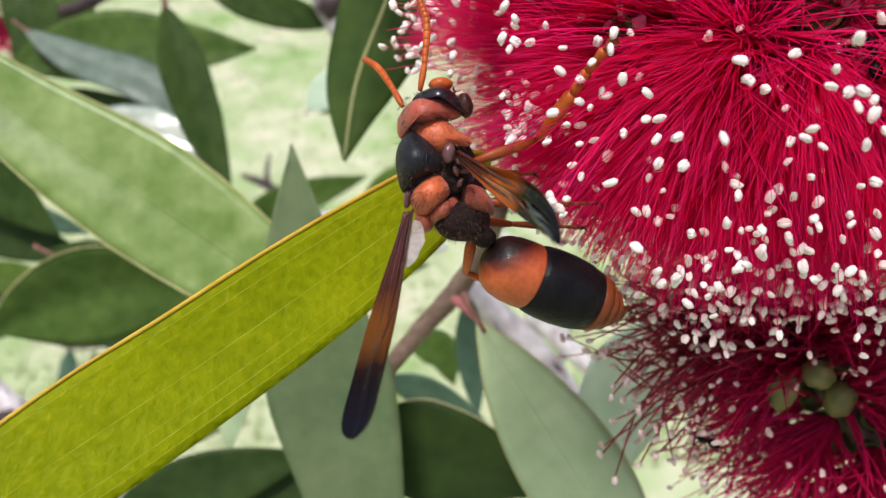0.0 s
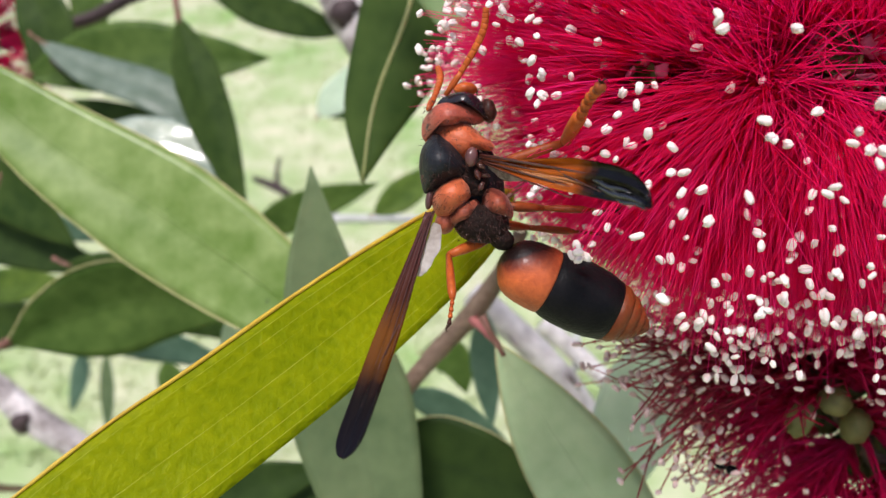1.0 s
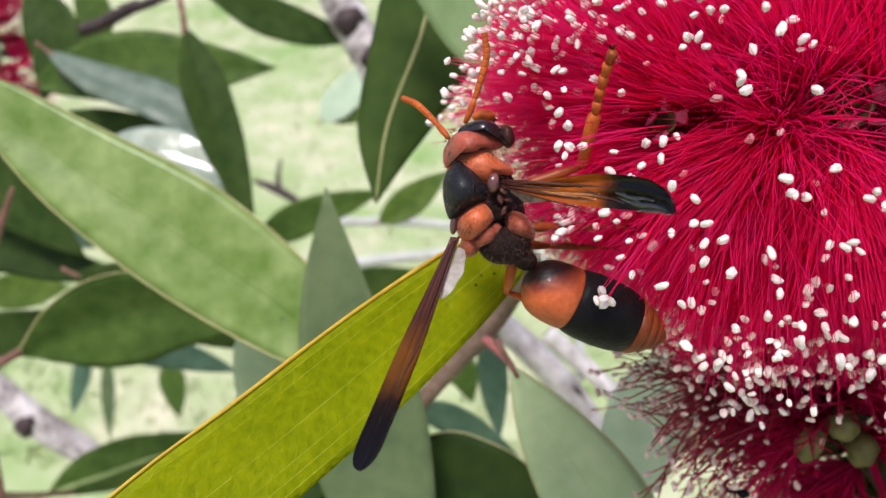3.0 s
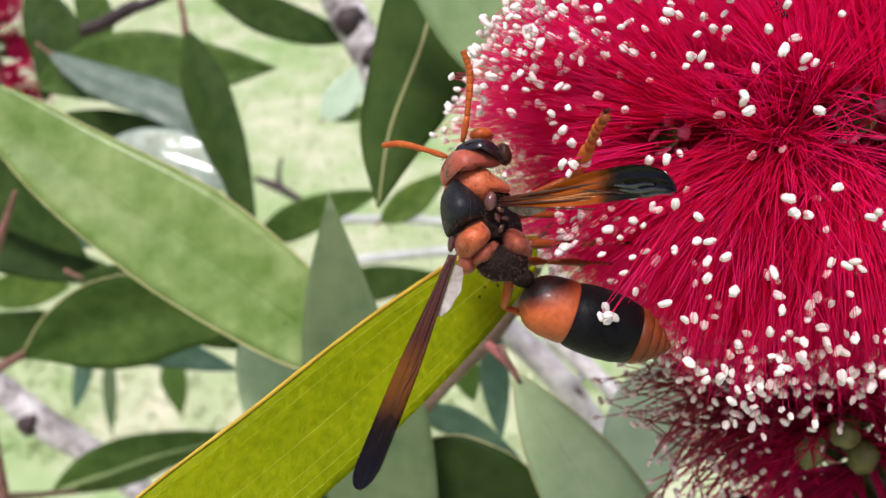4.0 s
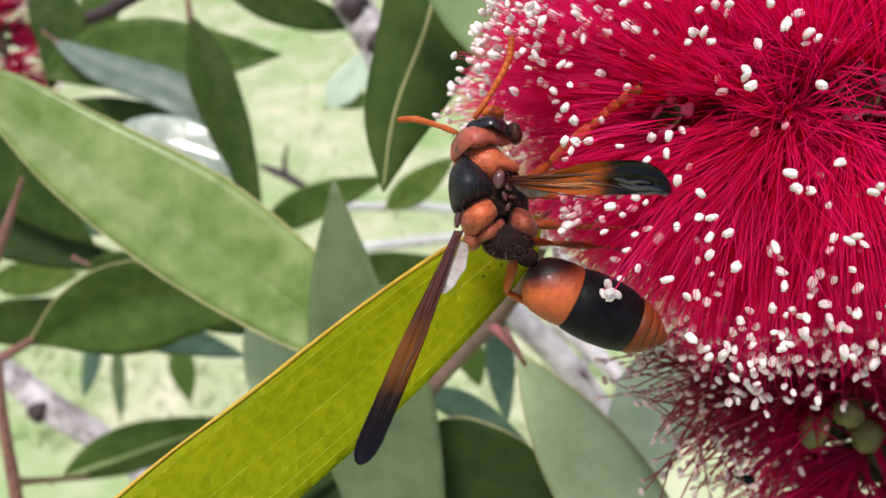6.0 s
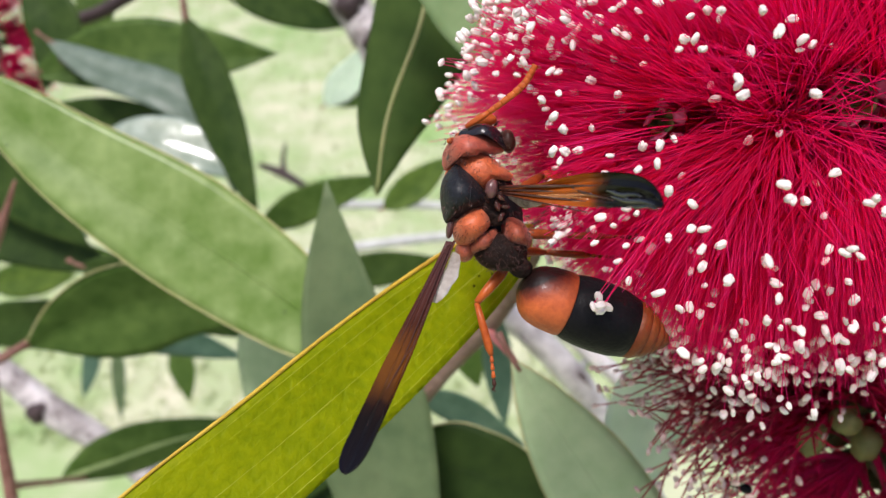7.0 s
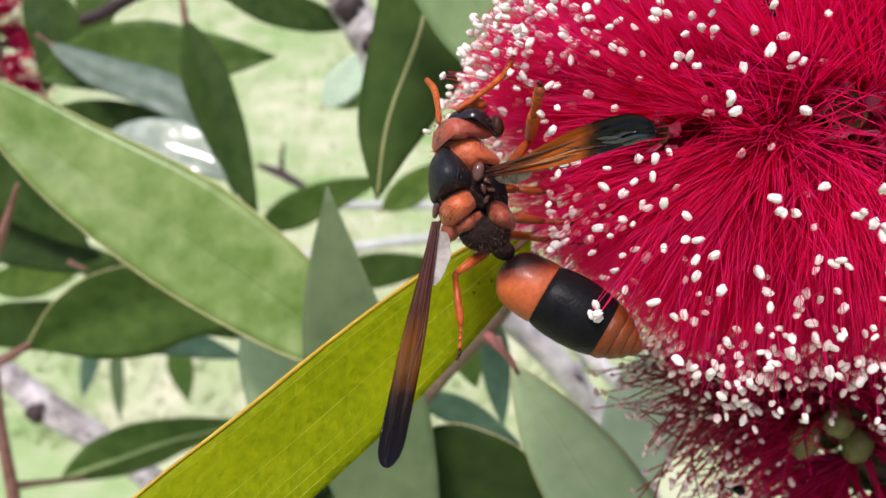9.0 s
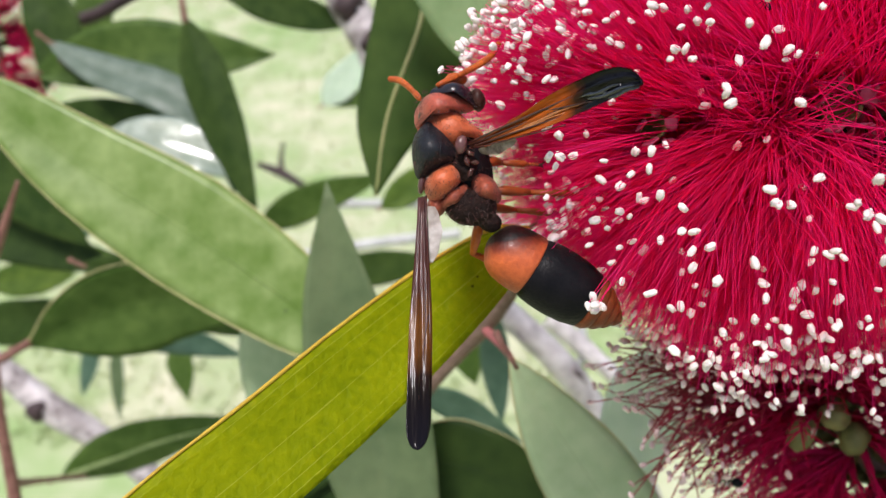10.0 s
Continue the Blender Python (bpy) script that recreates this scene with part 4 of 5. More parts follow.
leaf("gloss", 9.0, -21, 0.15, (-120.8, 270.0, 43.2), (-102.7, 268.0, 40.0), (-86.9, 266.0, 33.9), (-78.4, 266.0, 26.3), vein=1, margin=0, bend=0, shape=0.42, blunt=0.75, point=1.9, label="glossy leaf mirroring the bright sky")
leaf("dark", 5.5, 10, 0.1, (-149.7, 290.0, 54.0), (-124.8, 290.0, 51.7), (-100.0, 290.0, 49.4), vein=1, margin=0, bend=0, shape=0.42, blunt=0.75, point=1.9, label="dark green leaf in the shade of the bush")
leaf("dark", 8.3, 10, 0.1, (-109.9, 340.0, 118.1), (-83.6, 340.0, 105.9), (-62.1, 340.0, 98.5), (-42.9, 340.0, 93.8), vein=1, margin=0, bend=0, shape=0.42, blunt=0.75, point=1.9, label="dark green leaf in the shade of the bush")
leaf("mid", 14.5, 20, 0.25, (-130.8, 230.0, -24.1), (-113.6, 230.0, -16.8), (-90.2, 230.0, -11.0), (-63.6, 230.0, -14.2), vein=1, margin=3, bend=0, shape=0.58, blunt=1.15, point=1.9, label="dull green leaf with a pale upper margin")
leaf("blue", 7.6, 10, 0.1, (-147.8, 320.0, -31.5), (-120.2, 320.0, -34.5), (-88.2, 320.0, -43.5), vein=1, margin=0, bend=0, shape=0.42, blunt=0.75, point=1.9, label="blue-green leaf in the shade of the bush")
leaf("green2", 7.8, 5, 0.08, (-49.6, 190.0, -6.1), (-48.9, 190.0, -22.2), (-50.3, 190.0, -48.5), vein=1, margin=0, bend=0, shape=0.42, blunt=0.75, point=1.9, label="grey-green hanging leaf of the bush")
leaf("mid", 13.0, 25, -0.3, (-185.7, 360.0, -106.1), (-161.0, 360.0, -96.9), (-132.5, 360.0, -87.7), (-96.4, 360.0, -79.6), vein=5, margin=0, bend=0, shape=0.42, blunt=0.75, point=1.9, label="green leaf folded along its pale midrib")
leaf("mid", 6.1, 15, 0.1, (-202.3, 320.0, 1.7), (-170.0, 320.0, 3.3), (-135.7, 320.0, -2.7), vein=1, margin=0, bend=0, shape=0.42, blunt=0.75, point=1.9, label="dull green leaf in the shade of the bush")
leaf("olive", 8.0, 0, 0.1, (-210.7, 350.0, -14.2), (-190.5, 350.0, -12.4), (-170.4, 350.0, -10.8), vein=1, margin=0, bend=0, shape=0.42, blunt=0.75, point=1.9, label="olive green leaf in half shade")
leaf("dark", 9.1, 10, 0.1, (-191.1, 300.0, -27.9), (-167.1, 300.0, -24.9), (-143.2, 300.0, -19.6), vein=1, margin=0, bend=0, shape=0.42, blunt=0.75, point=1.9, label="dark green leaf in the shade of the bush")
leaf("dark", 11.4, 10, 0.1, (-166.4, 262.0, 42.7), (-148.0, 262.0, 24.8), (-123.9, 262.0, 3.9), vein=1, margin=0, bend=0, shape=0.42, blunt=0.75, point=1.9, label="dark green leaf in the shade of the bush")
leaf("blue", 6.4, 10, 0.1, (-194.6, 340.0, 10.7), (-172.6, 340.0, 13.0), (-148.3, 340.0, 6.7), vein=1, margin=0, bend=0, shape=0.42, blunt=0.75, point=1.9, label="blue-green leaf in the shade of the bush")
leaf("blue", 7.2, 0, 0.1, (-276.0, 600.0, -72.9), (-278.6, 600.0, -94.4), (-285.6, 600.0, -120.9), vein=1, margin=0, bend=0, shape=0.42, blunt=0.75, point=1.9, label="small hanging grey-blue leaf")
leaf("grey", 5.6, 0, 0.1, (-263.0, 610.0, -74.4), (-262.4, 610.0, -109.3), (-261.4, 610.0, -142.1), vein=1, margin=0, bend=0, shape=0.42, blunt=0.75, point=1.9, label="small hanging grey-green leaf")
leaf("mid", 9.5, 0, 0.1, (-200.4, 560.0, -75.8), (-195.9, 560.0, -91.9), (-191.5, 560.0, -116.0), vein=1, margin=0, bend=0, shape=0.42, blunt=0.75, point=1.9, label="small hanging green leaf")
leaf("mid", 7.6, 10, 0.1, (-85.2, 330.0, 8.2), (-61.4, 330.0, 19.8), (-30.8, 330.0, 29.8), vein=1, margin=0, bend=0, shape=0.42, blunt=0.75, point=1.9, label="dull green leaf in the shade of the bush")
leaf("dark", 7.9, 10, 0.1, (-63.5, 340.0, -13.4), (-34.4, 340.0, -9.2), (-5.3, 340.0, -6.6), vein=1, margin=0, bend=0, shape=0.42, blunt=0.75, point=1.9, label="dark green leaf in the shade of the bush")
# its pale tone carries the light that falls on this small leaf
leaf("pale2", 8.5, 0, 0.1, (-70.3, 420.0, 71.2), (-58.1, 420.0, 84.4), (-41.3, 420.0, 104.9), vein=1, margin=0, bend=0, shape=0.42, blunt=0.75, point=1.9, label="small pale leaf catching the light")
leaf("mid", 4.2, 0, 0.1, (-68.3, 421.0, 72.6), (-52.0, 421.0, 74.5), (-34.1, 421.0, 75.9), vein=1, margin=0, bend=0, shape=0.42, blunt=0.75, point=1.9, label="small green leaf in the shade")
leaf("olive", 6.0, 0, 0.1, (-30.4, 300.0, 15.9), (-17.5, 300.0, 24.7), (-3.6, 300.0, 35.3), vein=1, margin=0, bend=0, shape=0.42, blunt=0.75, point=1.9, label="olive green leaf behind the dark one")
leaf("dark", 10.3, 0, 0.1, (-161.9, 300.0, 105.3), (-151.7, 300.0, 84.1), (-156.5, 300.0, 61.9), vein=1, margin=0, bend=0, shape=0.42, blunt=0.75, point=1.9, label="dark green leaf in the shade of the bush")
leaf("mid", 8.0, 0, 0.1, (-156.0, 330.0, 119.0), (-149.4, 330.0, 98.1), (-161.4, 330.0, 84.2), vein=1, margin=0, bend=0, shape=0.42, blunt=0.75, point=1.9, label="dull green leaf in the shade of the bush")
leaf("green2", 8.4, 5, 0.06, (5.5, 131.0, -11.5), (13.3, 131.0, -24.0), (21.0, 130.0, -35.8), (28.7, 129.0, -47.9), (41.2, 128.0, -69.6), vein=1, margin=2, bend=0, shape=0.5, blunt=0.85, point=1.9, label="broad grey-green leaf on a pink stalk")
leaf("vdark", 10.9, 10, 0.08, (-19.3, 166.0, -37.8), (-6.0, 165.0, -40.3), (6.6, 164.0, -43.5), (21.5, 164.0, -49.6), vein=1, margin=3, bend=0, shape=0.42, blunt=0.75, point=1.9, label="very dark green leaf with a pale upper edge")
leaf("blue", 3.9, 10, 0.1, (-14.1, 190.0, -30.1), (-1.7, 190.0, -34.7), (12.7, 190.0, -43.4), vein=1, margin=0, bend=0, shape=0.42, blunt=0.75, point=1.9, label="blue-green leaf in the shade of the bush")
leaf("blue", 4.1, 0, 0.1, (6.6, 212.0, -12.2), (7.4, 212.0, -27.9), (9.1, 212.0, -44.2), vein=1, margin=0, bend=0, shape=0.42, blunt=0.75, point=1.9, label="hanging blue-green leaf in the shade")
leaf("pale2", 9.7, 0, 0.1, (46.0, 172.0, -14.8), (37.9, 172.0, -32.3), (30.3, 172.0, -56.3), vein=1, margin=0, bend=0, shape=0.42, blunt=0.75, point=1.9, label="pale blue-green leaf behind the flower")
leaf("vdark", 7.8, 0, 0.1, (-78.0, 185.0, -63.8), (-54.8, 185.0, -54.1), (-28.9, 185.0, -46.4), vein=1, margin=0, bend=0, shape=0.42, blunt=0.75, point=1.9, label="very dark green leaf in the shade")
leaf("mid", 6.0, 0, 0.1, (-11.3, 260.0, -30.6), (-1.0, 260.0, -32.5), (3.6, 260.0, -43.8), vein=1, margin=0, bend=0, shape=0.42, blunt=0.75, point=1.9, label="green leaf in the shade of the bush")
# added fill leaf, very dark, closing a pale gap under the yellow leaf
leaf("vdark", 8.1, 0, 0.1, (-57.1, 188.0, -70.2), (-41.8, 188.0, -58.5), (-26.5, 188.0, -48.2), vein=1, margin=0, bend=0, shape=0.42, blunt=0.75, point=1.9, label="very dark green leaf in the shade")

twig("brown", [(-11.0, 156.0, -23.6, 1.7), (-4.2, 152.0, -15.2, 1.8), (1.6, 148.0, -8.6, 2.0), (7.0, 140.0, -0.2, 1.6), (9.5, 130.0, 6.7, 1.2)], "brown woody twig with a leaf node", "twig")
twig("pink", [(1.57, 148.00, -8.60, 0.97), (4.43, 140.00, -10.60, 0.82), (6.17, 132.00, -12.17, 0.48)], "pink leaf stalk on the brown twig", "stalk")
twig("bark", [(4.1, 225.0, -9.0, 4.0), (16.7, 222.0, -20.0, 4.0), (26.0, 220.0, -29.4, 3.9), (36.6, 222.0, -43.5, 3.9), (54.6, 240.0, -76.7, 5.5), (100.4, 330.0, -193.0, 6.1), (185.5, 560.0, -459.7, 7.9), (268.7, 880.0, -901.4, 11.1)], "pale grey-white branch of the bush", "branch")
twig("bark", [(25.4, 240.0, -19.1, 3.1), (37.4, 240.0, -29.5, 2.9), (50.3, 240.0, -41.8, 2.6)], "thin pale branch of the bush", "branch")
twig("brownbark", [(-53.2, 330.0, 117.8, 8.0), (-43.8, 328.0, 98.7, 7.9), (-34.1, 326.0, 79.8, 7.0), (-27.9, 326.0, 56.8, 5.6)], "pale grey branch with dark flaky bark", "branch")
twig("brownbark", [(-281.5, 420.0, -38.4, 7.1), (-240.1, 420.0, -69.5, 7.1), (-219.3, 420.0, -87.2, 8.0), (-188.7, 425.0, -110.0, 7.2), (-153.1, 445.0, -157.7, 6.9), (-134.9, 540.0, -271.9, 7.6), (-154.7, 830.0, -800.5, 10.5)], "brown-grey branch with a knot", "branch")
twig("darktw", [(-171.8, 320.0, 88.1, 2.2), (-160.4, 320.0, 91.6, 2.4), (-145.2, 320.0, 95.1, 2.6), (-130.8, 320.0, 102.6, 2.6), (-124.6, 320.0, 104.1, 1.9), (-109.1, 320.0, 110.7, 1.7)], "dark twig of the bush", "twig")
twig("darktw", [(-169.1, 318.0, 97.4, 3.2), (-167.1, 318.0, 88.5, 3.6), (-149.8, 300.0, 74.5, 2.1), (-136.1, 288.0, 64.8, 1.0)], "dark twig of the bush", "twig")
twig("redtw", [(-106.5, 304.0, 103.8, 1.1), (-104.9, 304.0, 95.2, 1.1), (-104.0, 304.0, 87.7, 1.3)], "dark red leaf stalk of the bush", "stalk")
twig("redtw", [(-137.1, 225.0, -27.5, 1.6), (-133.1, 227.0, -25.4, 1.3), (-128.78, 230.00, -22.24, 0.99)], "reddish leaf stalk of the bush", "stalk")
twig("redtw", [(-137.1, 225.0, -27.5, 1.5), (-135.9, 225.0, -43.9, 1.5), (-135.0, 228.0, -63.0, 1.8), (-133.6, 230.0, -82.3, 1.8)], "reddish brown upright stem of the bush", "stem")
twig("redtw", [(-134.7, 228.0, -64.4, 1.5), (-157.0, 290.0, -83.7, 1.2), (-172.1, 355.0, -103.2, 1.3)], "reddish leaf stalk of the bush", "stalk")
twig("redtw", [(-131.4, 215.0, 0.7, 1.5), (-125.6, 212.0, 11.5, 1.2), (-120.12, 210.00, 23.88, 0.45)], "reddish young stem with a bud", "stem")
twig("pale", [(-103.7, 500.0, 18.1, 2.5), (-61.2, 500.0, 20.6, 2.8), (2.4, 500.0, 17.2, 2.5), (46.0, 400.0, -1.5, 2.0), (42.5, 280.0, -30.0, 1.4), (29.3, 221.0, -33.1, 1.3)], "pale thin branch far behind the leaves", "branch")
twig("pale", [(-107.1, 480.0, -12.8, 3.1), (-59.3, 480.0, -4.6, 3.1), (2.0, 480.0, 1.7, 3.1)], "pale thin branch far behind the leaves", "branch")
twig("darktw", [(-133.9, 540.0, 49.3, 1.5), (-116.8, 540.0, 42.3, 3.1), (-90.6, 530.0, 27.7, 1.5), (-61.4, 502.0, 20.6, 1.1)], "dark little twig far behind", "twig")
twig("darktw", [(-116.8, 540.0, 42.3, 2.3), (-117.5, 540.0, 53.0, 1.5), (-115.39, 540.00, 63.61, 0.76)], "dark little twig far behind", "twig")
twig("darktw", [(-276.3, 421.0, -43.1, 1.5), (-268.7, 500.0, -44.6, 1.4), (-278.1, 600.0, -72.9, 1.3), (-245.8, 605.0, -72.1, 1.3), (-194.38, 560.00, -75.07, 0.79)], "dark twig of the hanging small leaves", "twig")


def taken(p):
    """Where the wasp and the sweep of its wing are, no filament ends."""
    if p.x < 5 and p.y < 84 and -14 < p.z < 24:
        return True
    if p.z < 9.3 - 0.97 * (p.x - 5.6) and p.z < 11 or p.x < -9 or p.x < 1 and p.z < 14 or p.x < -1 and p.z < 20.5 or p.x < 0.5 and p.z < 25 and int(abs(p.x * 977)) % 5 > 1:
        return True
    if p.x < 10 and p.y < 84 and -6 < p.z < 9:
        return True
    if p.z > 18.7 and p.x < -7.7 + 0.59 * (p.z - 24.7):
        return True
    return p.x < 20 and p.y < 80 - 0.75 * max(0, p.x) and 9 < p.z < 30


def hollow(p):
    """Round the seed cups of the older flower no filament ends, and few reach out far."""
    return p.x < 29.5 and int(abs(p.z) * 977) % 6 > 0 or p.y < 113 and (p.x - 50.5) ** 2 + (p.z + 22.5) ** 2 < 36


flower((20, 93, 22), (82, 90, 31), 80, 54, 27.0, "crimson bottlebrush flower with creamy white pollen tips", 3, CRIMSON, CREAM, taken, 0.44, 0.045, 300, 0.048, 680, -1.0, rich=True, splay=0.55, petals=True, sides=3, comb=0.5, core=4.6, sockets=(((38.9, 82.5, 24.2), 2.3), ((18.2, 81.5, 22.0), 1.4)),
       strays=(((8.9, 70, 1.5), (12.2, 73.5, 5.1), 5, -4.5), ((3.5, 70.5, 17.5), (8.0, 73, 24.0), 9, -2.5), ((0.0, 78, 27.0), (10.0, 88, 36.0), 80, -1.0), ((7.0, 80, 11.5), (14.0, 86, 16.5), 40, -1.0)))
FADED = flower((47, 119, -7), (76, 121, -46), 44, 24, 21.0, "wine-red bottlebrush flower, older, with dusky pollen tips", 8, WINE, DUSK, hollow, 0.45, 0.32, 150, 0.12, 90, stray_red=DRIED, strays=(((17.3, 98, -14.3), (31.9, 110, -3.5), 95, 0.0), ((20.0, 100, -27.5), (33.4, 112, -14.9), 45, 0.0)))
flower((-193, 322, 108), (-183, 322, 72), 18, 22, 16.0, "small crimson bottlebrush flower far back in the bush", 11, WINE, CREAM, None, 0.4, 0.15, 0, 0.2, 70)



def ant(place, lean, size, label):
    a = new("ant")
    a.matrix_basis = at(place) @ pose(0, 0, 0, 0, lean, 0) @ Matrix.Scale(size, 4)
    tagged(a, label, "ant", "ants on the flowers")
    for name, x, axes in (("head", -1.5, (0.55, 0.5, 0.5)), ("thorax", -0.2, (0.8, 0.4, 0.4)), ("abdomen", 1.5, (0.95, 0.7, 0.7))):
        part(name, ball(bmesh.new(), (x, 0, 0), axes, (0, 0, 0), 8, 12), BLACK, a)
    for k in (-1, 0, 1):
        for sgn in (-1, 1):
            part("leg", tube(bmesh.new(), [(-0.2 + 0.3 * k, 0, 0), (-0.2 + 0.8 * k, -0.3, sgn * 0.9), (-0.2 + 1.2 * k, 0.3, sgn * 1.7)], [0.1, 0.09, 0.05], 5), BLACK, a)


ant((34.8, 108.0, -25.5), 20, 1.0, "small black ant on the older red flower")
ant((25.4, 70.0, 32.6), 60, 0.42, "tiny black ant on the crimson flower")
ant((41.5, 78.0, 18.6), 80, 0.95, "small black ant on the crimson flower")
for spot, axes in (((45.3, 108.0, -19.0), (1.9, 1.9, 2.6)), ((50.5, 109.0, -16.9), (2.3, 2.0, 2.0)), ((53.9, 110.0, -20.4), (2.2, 2.0, 2.4))):
    p = Vector(spot) - Vector((47, 119, -7))
    part("bud", ball(bmesh.new(), p, axes, (0, 20, 0), 12, 16, 0.2, spot[0]), BUD, FADED, "olive green seed cup")

WASP, LEFT_WING, RIGHT_WING, FEELER, FEELER_LOW, FORE_LEG, FORE_SHIN, MIDDLE_LEG, ABDOMEN = hornet()

BODY_ROWS = [
    (0, 0.58, 76.00, 9.18, 0.0, -2.8, 0.0),
    (0.5, 0.38, 76.00, 13.29, 0.0, -1.5, 0.0),
    (1, 0.05, 76.00, 13.48, 0.0, -0.5, 0.0),
    (1.5, -0.71, 76.00, 13.69, 0.0, -1.4, 0.0),
    (2, -1.32, 76.00, 14.48, 0.0, -2.1, 0.0),
    (2.5, -1.14, 76.00, 14.84, 0.0, -2.9, 0.0),
    (3, -0.58, 76.00, 15.61, 0.0, -3.0, 0.0),
    (4.5, -1.55, 76.00, 15.29, 0.0, -2.9, 0.0),
    (5, -0.72, 76.00, 15.22, 0.0, -2.4, 0.0),
    (5.5, -0.73, 76.00, 15.37, 0.0, -0.0, 0.0),
    (7, -0.26, 76.00, 15.51, 0.0, 0.2, 0.0),
    (7.5, 0.21, 76.00, 16.92, 0.0, 4.6, 0.0),
    (8, -0.67, 76.00, 18.35, 0.0, 3.3, 0.0),
    (8.5, -1.66, 76.00, 18.33, 0.0, 0.7, 0.0),
    (9, -1.56, 76.00, 18.37, 0.0, 2.9, 0.0),
    (9.5, -2.16, 76.00, 19.44, 0.0, -0.7, 0.0),
    (10, -3.07, 76.00, 20.39, 0.0, 0.2, 0.0),
]
LEFT_WING_ROWS = [
    (0, 12.4, 41.4, -102.6),
    (0.5, 1.1, 50.1, -119.6),
    (1, 3.8, 51.7, -116.1),
    (1.5, 3.6, 50.6, -116.3),
    (2, 3.7, 50.0, -116.2),
    (2.5, 2.4, 47.5, -117.7),
    (3, -1.1, 47.4, -122.5),
    (4.5, -0.2, 46.6, -121.3),
    (5, -0.3, 46.3, -121.4),
    (5.5, -1.7, 52.1, -123.1),
    (7, 0.7, 45.9, -120.0),
    (7.5, 9.3, 46.7, -108.3),
    (8, 13.0, 49.5, -104.1),
    (8.5, 13.7, 51.6, -103.7),
    (9, 14.5, 56.2, -103.7),
    (9.5, 17.7, 57.6, -100.3),
    (10, 26.3, 64.4, -92.2),
]
RIGHT_WING_ROWS = [
    (0, 88.1, 22.4, -73.0),
    (0.5, 87.0, 14.7, -60.7),
    (1, 86.8, 14.2, -57.9),
    (1.5, 87.0, 7.9, -58.6),
    (2, 87.4, 11.9, -64.5),
    (2.5, 87.0, 12.0, -60.1),
    (3, 86.9, 10.2, -58.7),
    (4.5, 86.9, -1.5, -57.0),
    (5, 87.1, 5.1, -60.1),
    (5.5, 87.1, 5.0, -60.4),
    (7, 87.2, 4.7, -61.5),
    (7.5, 87.1, 8.0, -59.9),
    (8, 87.0, 1.2, -58.0),
    (8.5, 86.8, -5.0, -56.3),
    (9, 86.9, -6.6, -57.1),
    (9.5, 86.6, -3.5, -53.3),
    (10, 86.6, -8.6, -53.7),
]
FEELER_ROWS = [
    (0, 107.2, -83.0, 72.5),
    (0.5, -168.7, -49.5, -24.2),
    (1, -157.4, -58.8, -32.2),
    (1.5, -179.6, -35.4, -17.0),
    (2, 159.1, -28.8, 21.8),
    (2.5, -154.8, -61.3, -33.8),
    (3, -138.0, -68.2, -47.4),
    (4.5, -89.5, -77.1, -90.5),
    (5, -135.0, -71.6, -49.1),
    (5.5, 178.9, -75.5, -1.8),
    (7, -178.8, -38.8, -16.4),
    (7.5, -161.8, -59.1, -27.4),
    (8, 178.7, -34.8, -14.3),
    (8.5, 176.5, -31.5, -12.2),
    (9, 152.5, -43.9, 27.4),
    (9.5, 158.0, -26.7, 24.8),
    (10, 154.2, -33.2, 28.2),
]
FEELER_LOW_ROWS = [
    (0, 45.4, -44.9, 131.4),
    (0.5, 105.3, -30.5, 79.4),
    (1, 101.2, -41.9, 80.8),
    (1.5, 115.2, -21.2, 75.4),
    (2, 110.5, -20.0, 78.7),
    (2.5, 54.8, -26.4, 114.4),
    (3, 38.0, -38.8, 137.7),
    (4.5, 16.7, -4.7, 145.2),
    (5, 47.6, -19.0, 116.1),
    (5.5, 12.3, -0.1, 157.4),
    (7, 108.7, -9.6, 83.0),
    (7.5, 74.4, -36.7, 102.0),
    (8, 104.6, -23.1, 81.4),
    (8.5, 57.8, -38.8, 116.8),
    (9, 71.3, -41.4, 105.5),
    (9.5, 77.7, -29.3, 98.3),
    (10, 48.0, -23.5, 118.7),
]
FORE_LEG_ROWS = [
    (0, 0, -17, 14),
    (0.5, 0, -19.7, 28.9),
    (1, 0, -16.9, -11.2),
    (1.5, 0, -29.5, 37.2),
    (2, 0, -23.2, 36.6),
    (2.5, 0, -29.6, 31.6),
    (3, 0, -15.8, -1.9),
    (4.5, 0, -26.6, -12.6),
    (5, 0, -29.1, 13),
    (5.5, 0, -26.1, 50),
    (7, 0, -18.4, 58.7),
    (7.5, 0, -17.5, 57.3),
    (8, 0, -23, 54.6),
    (8.5, 0, -24.6, 56.3),
    (9, 0, -41.5, 52.1),
    (9.5, 0, -25.6, 57.5),
    (10, 0, -28.1, 61.8),
]
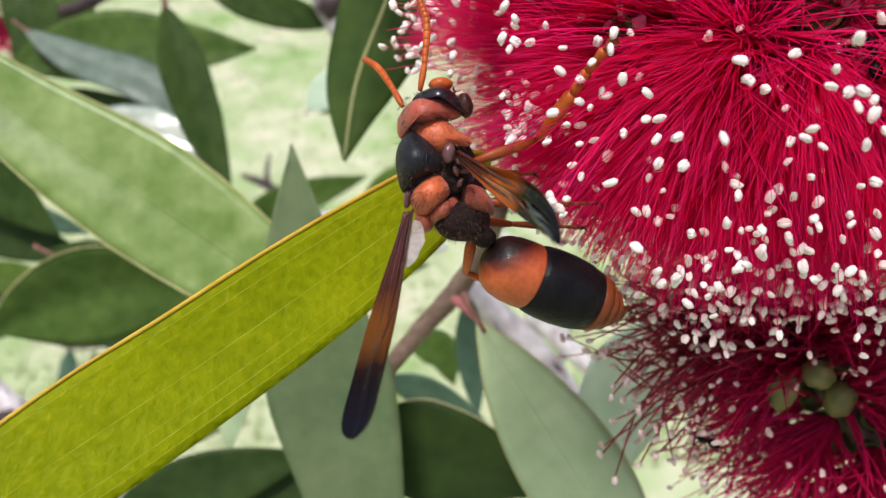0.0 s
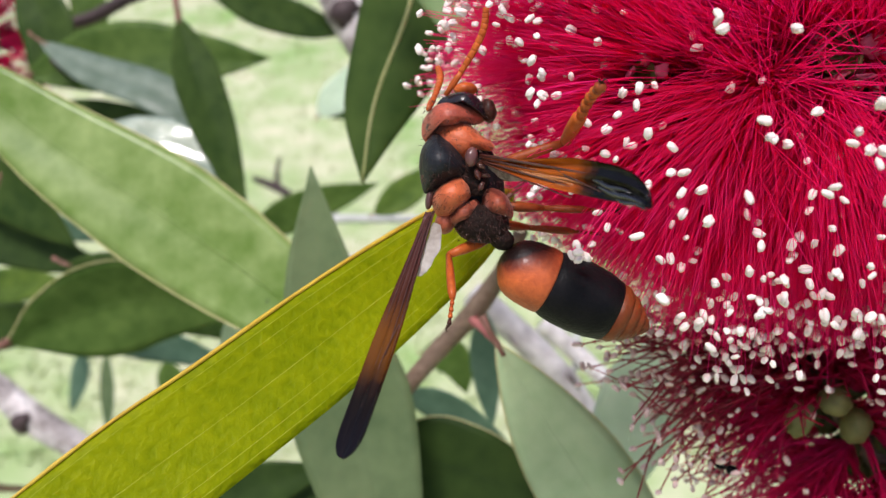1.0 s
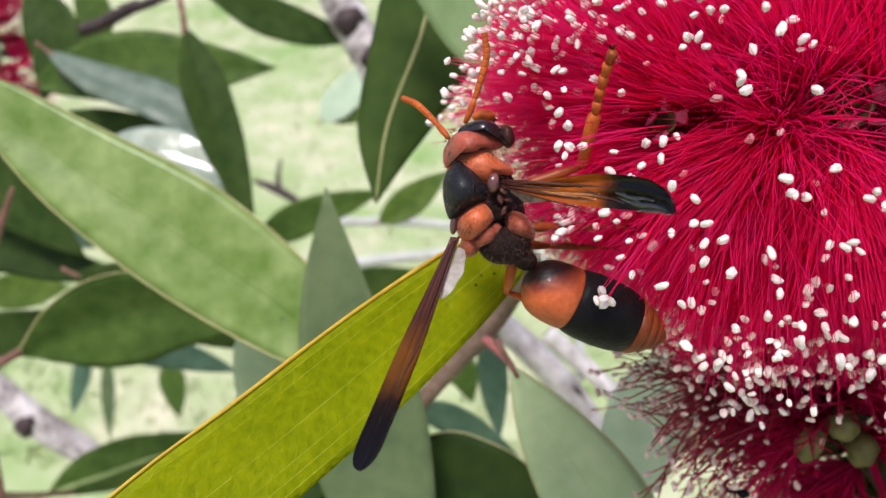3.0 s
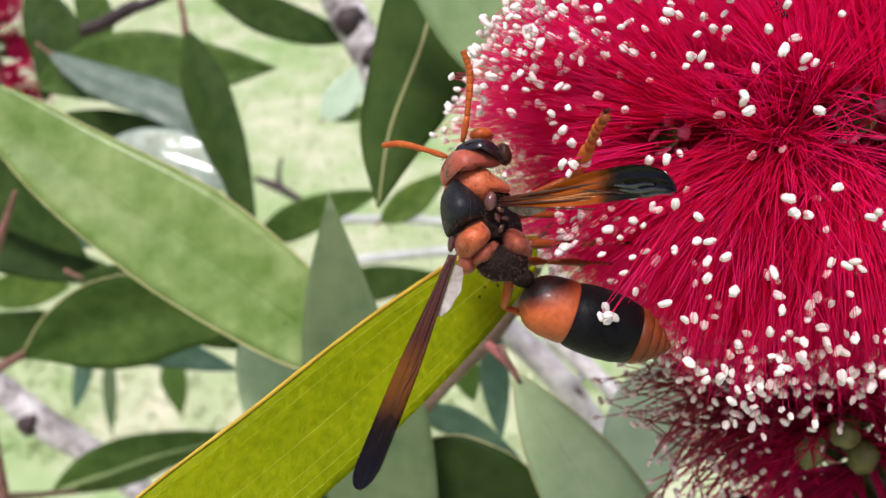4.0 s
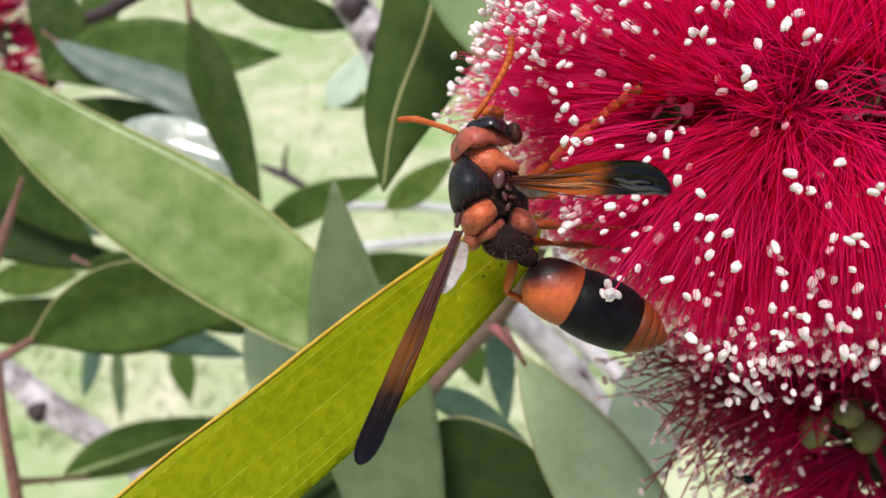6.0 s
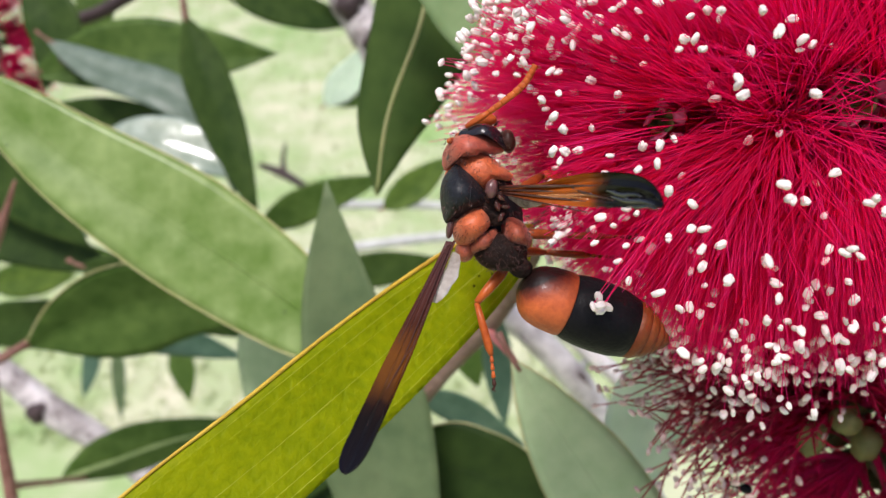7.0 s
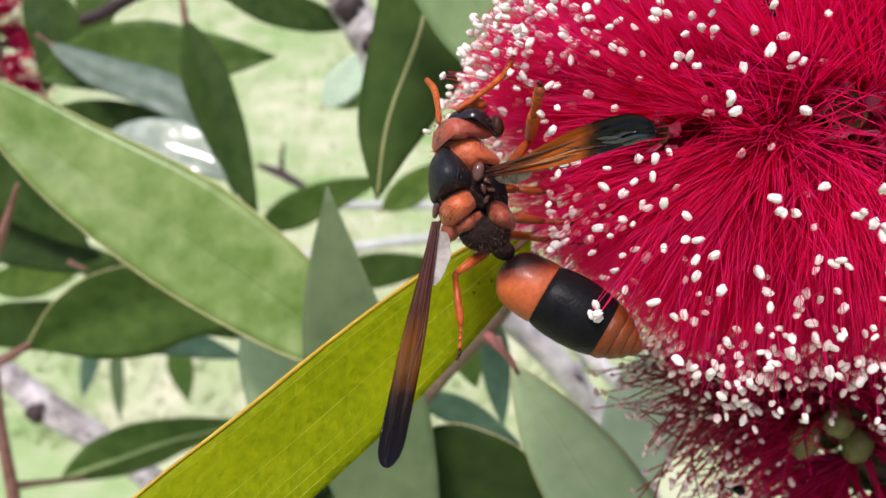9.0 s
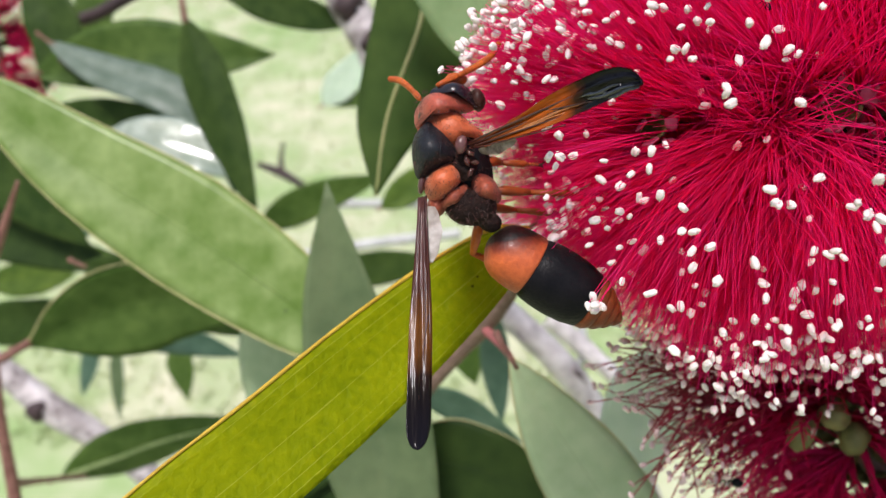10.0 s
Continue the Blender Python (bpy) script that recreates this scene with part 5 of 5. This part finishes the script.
FORE_SHIN_ROWS = [
    (0, 9.08, 4.27, 1.31, 0, -33.9, -57.5),
    (0.5, 8.33, 5.88, 1.63, 0, -36.8, -80.2),
    (1, 9.16, 1.26, 1.29, 0, -14.3, -84.6),
    (1.5, 7.39, 6.39, 2.74, 0, 0.1, -94.9),
    (2, 7.72, 6.54, 2.04, 0, -1.4, -95.9),
    (2.5, 7.74, 5.88, 2.75, 0, -2.6, -96.2),
    (3, 9.32, 2.37, 1.16, 0, -48.4, -77.7),
    (4.5, 8.68, 1.2, 2.43, 0, -10.4, -88.4),
    (5, 8.53, 4.01, 2.7, 0, -33.8, -79.2),
    (5.5, 6.55, 7.56, 2.37, 0, -38.7, -92),
    (6.2, 6.25, 8, 1.92, 0, -30.8, -20.1),
    (7, 5.95, 8.44, 1.47, 0, 4.8, 28),
    (7.5, 6.11, 8.38, 1.37, 0, 7.8, 36),
    (8, 6.23, 8, 2.02, 0, 6.3, 28.6),
    (8.5, 6.03, 8.05, 2.2, 0, -10.1, 13.5),
    (8.8, 5.87, 7.45, 3.08, 0, -21, -38.4),
    (9, 5.71, 6.85, 3.97, 0, -16.1, -92.1),
    (9.5, 5.89, 8.08, 2.31, 0, -2.4, -92.5),
    (9.8, 5.64, 8.13, 2.45, 0, -17.6, -43.1),
    (10, 5.4, 8.19, 2.59, 0, -19.9, 10.6),
]
MIDDLE_LEG_ROWS = [
    (0, -30.5, 33.4, 59.7),
    (0.5, 165.3, 25.1, -105.1),
    (1, 149.7, 38.9, -116.2),
    (1.5, 112.6, 71.4, -141.8),
    (2, 135.9, 36.2, -131.9),
    (2.5, 126.6, 42.9, -136.5),
    (3, -30.5, 33.4, 59.7),
    (4.5, -30.5, 33.4, 59.7),
    (5, 91.0, 47.1, -162.6),
    (5.5, -30.5, 33.4, 59.7),
    (7, 133.0, 74.1, -121.4),
    (7.5, 150.5, 26.4, -125.1),
    (8, 158.0, 31.8, -110.8),
    (8.5, 148.4, 36.7, -119.1),
    (9, 136.9, 59.7, -120.6),
    (9.5, 149.2, 59.4, -108.0),
    (10, -30.5, 33.4, 59.7),
]
ABDOMEN_ROWS = [
    (0, -173.2, 23.5, 18.1),
    (0.5, -175.8, 25.1, 10.7),
    (1, -178.5, 25.6, 3.9),
    (1.5, -177.3, 24.2, 7.4),
    (2, -176.9, 23.4, 8.3),
    (2.5, -178.5, 26.8, 3.8),
    (3, -176.9, 25.9, 8.7),
    (4.5, -179.9, 21.3, 0.3),
    (5, -177.2, 29.2, 7.5),
    (5.5, -178.1, 26.7, 5.6),
    (7, -179.4, 21.0, 2.6),
    (7.5, -176.9, 16.0, 17.2),
    (8, -177.2, 23.9, 10.9),
    (8.5, -177.0, 27.7, 8.9),
    (9, 176.4, 27.4, -11.9),
    (9.5, -179.0, 37.3, 2.8),
    (10, -179.2, 31.9, 2.2),
]


def motions():
    walk(WASP, [(t, BASE @ pose(x * MM, y * MM, z * MM, rx, ry, rz)) for t, x, y, z, rx, ry, rz in BODY_ROWS])
    for ob, rows in ((LEFT_WING, LEFT_WING_ROWS), (RIGHT_WING, RIGHT_WING_ROWS), (FEELER, FEELER_ROWS), (FEELER_LOW, FEELER_LOW_ROWS),
                     (FORE_LEG, FORE_LEG_ROWS), (MIDDLE_LEG, MIDDLE_LEG_ROWS), (ABDOMEN, ABDOMEN_ROWS)):
        x, y, z = ob.location
        walk(ob, [(t, pose(x, y, z, rx, ry, rz)) for t, rx, ry, rz in rows])
    walk(FORE_SHIN, [(t, pose(x * MM, y * MM, z * MM, rx, ry, rz)) for t, x, y, z, rx, ry, rz in FORE_SHIN_ROWS])


motions()
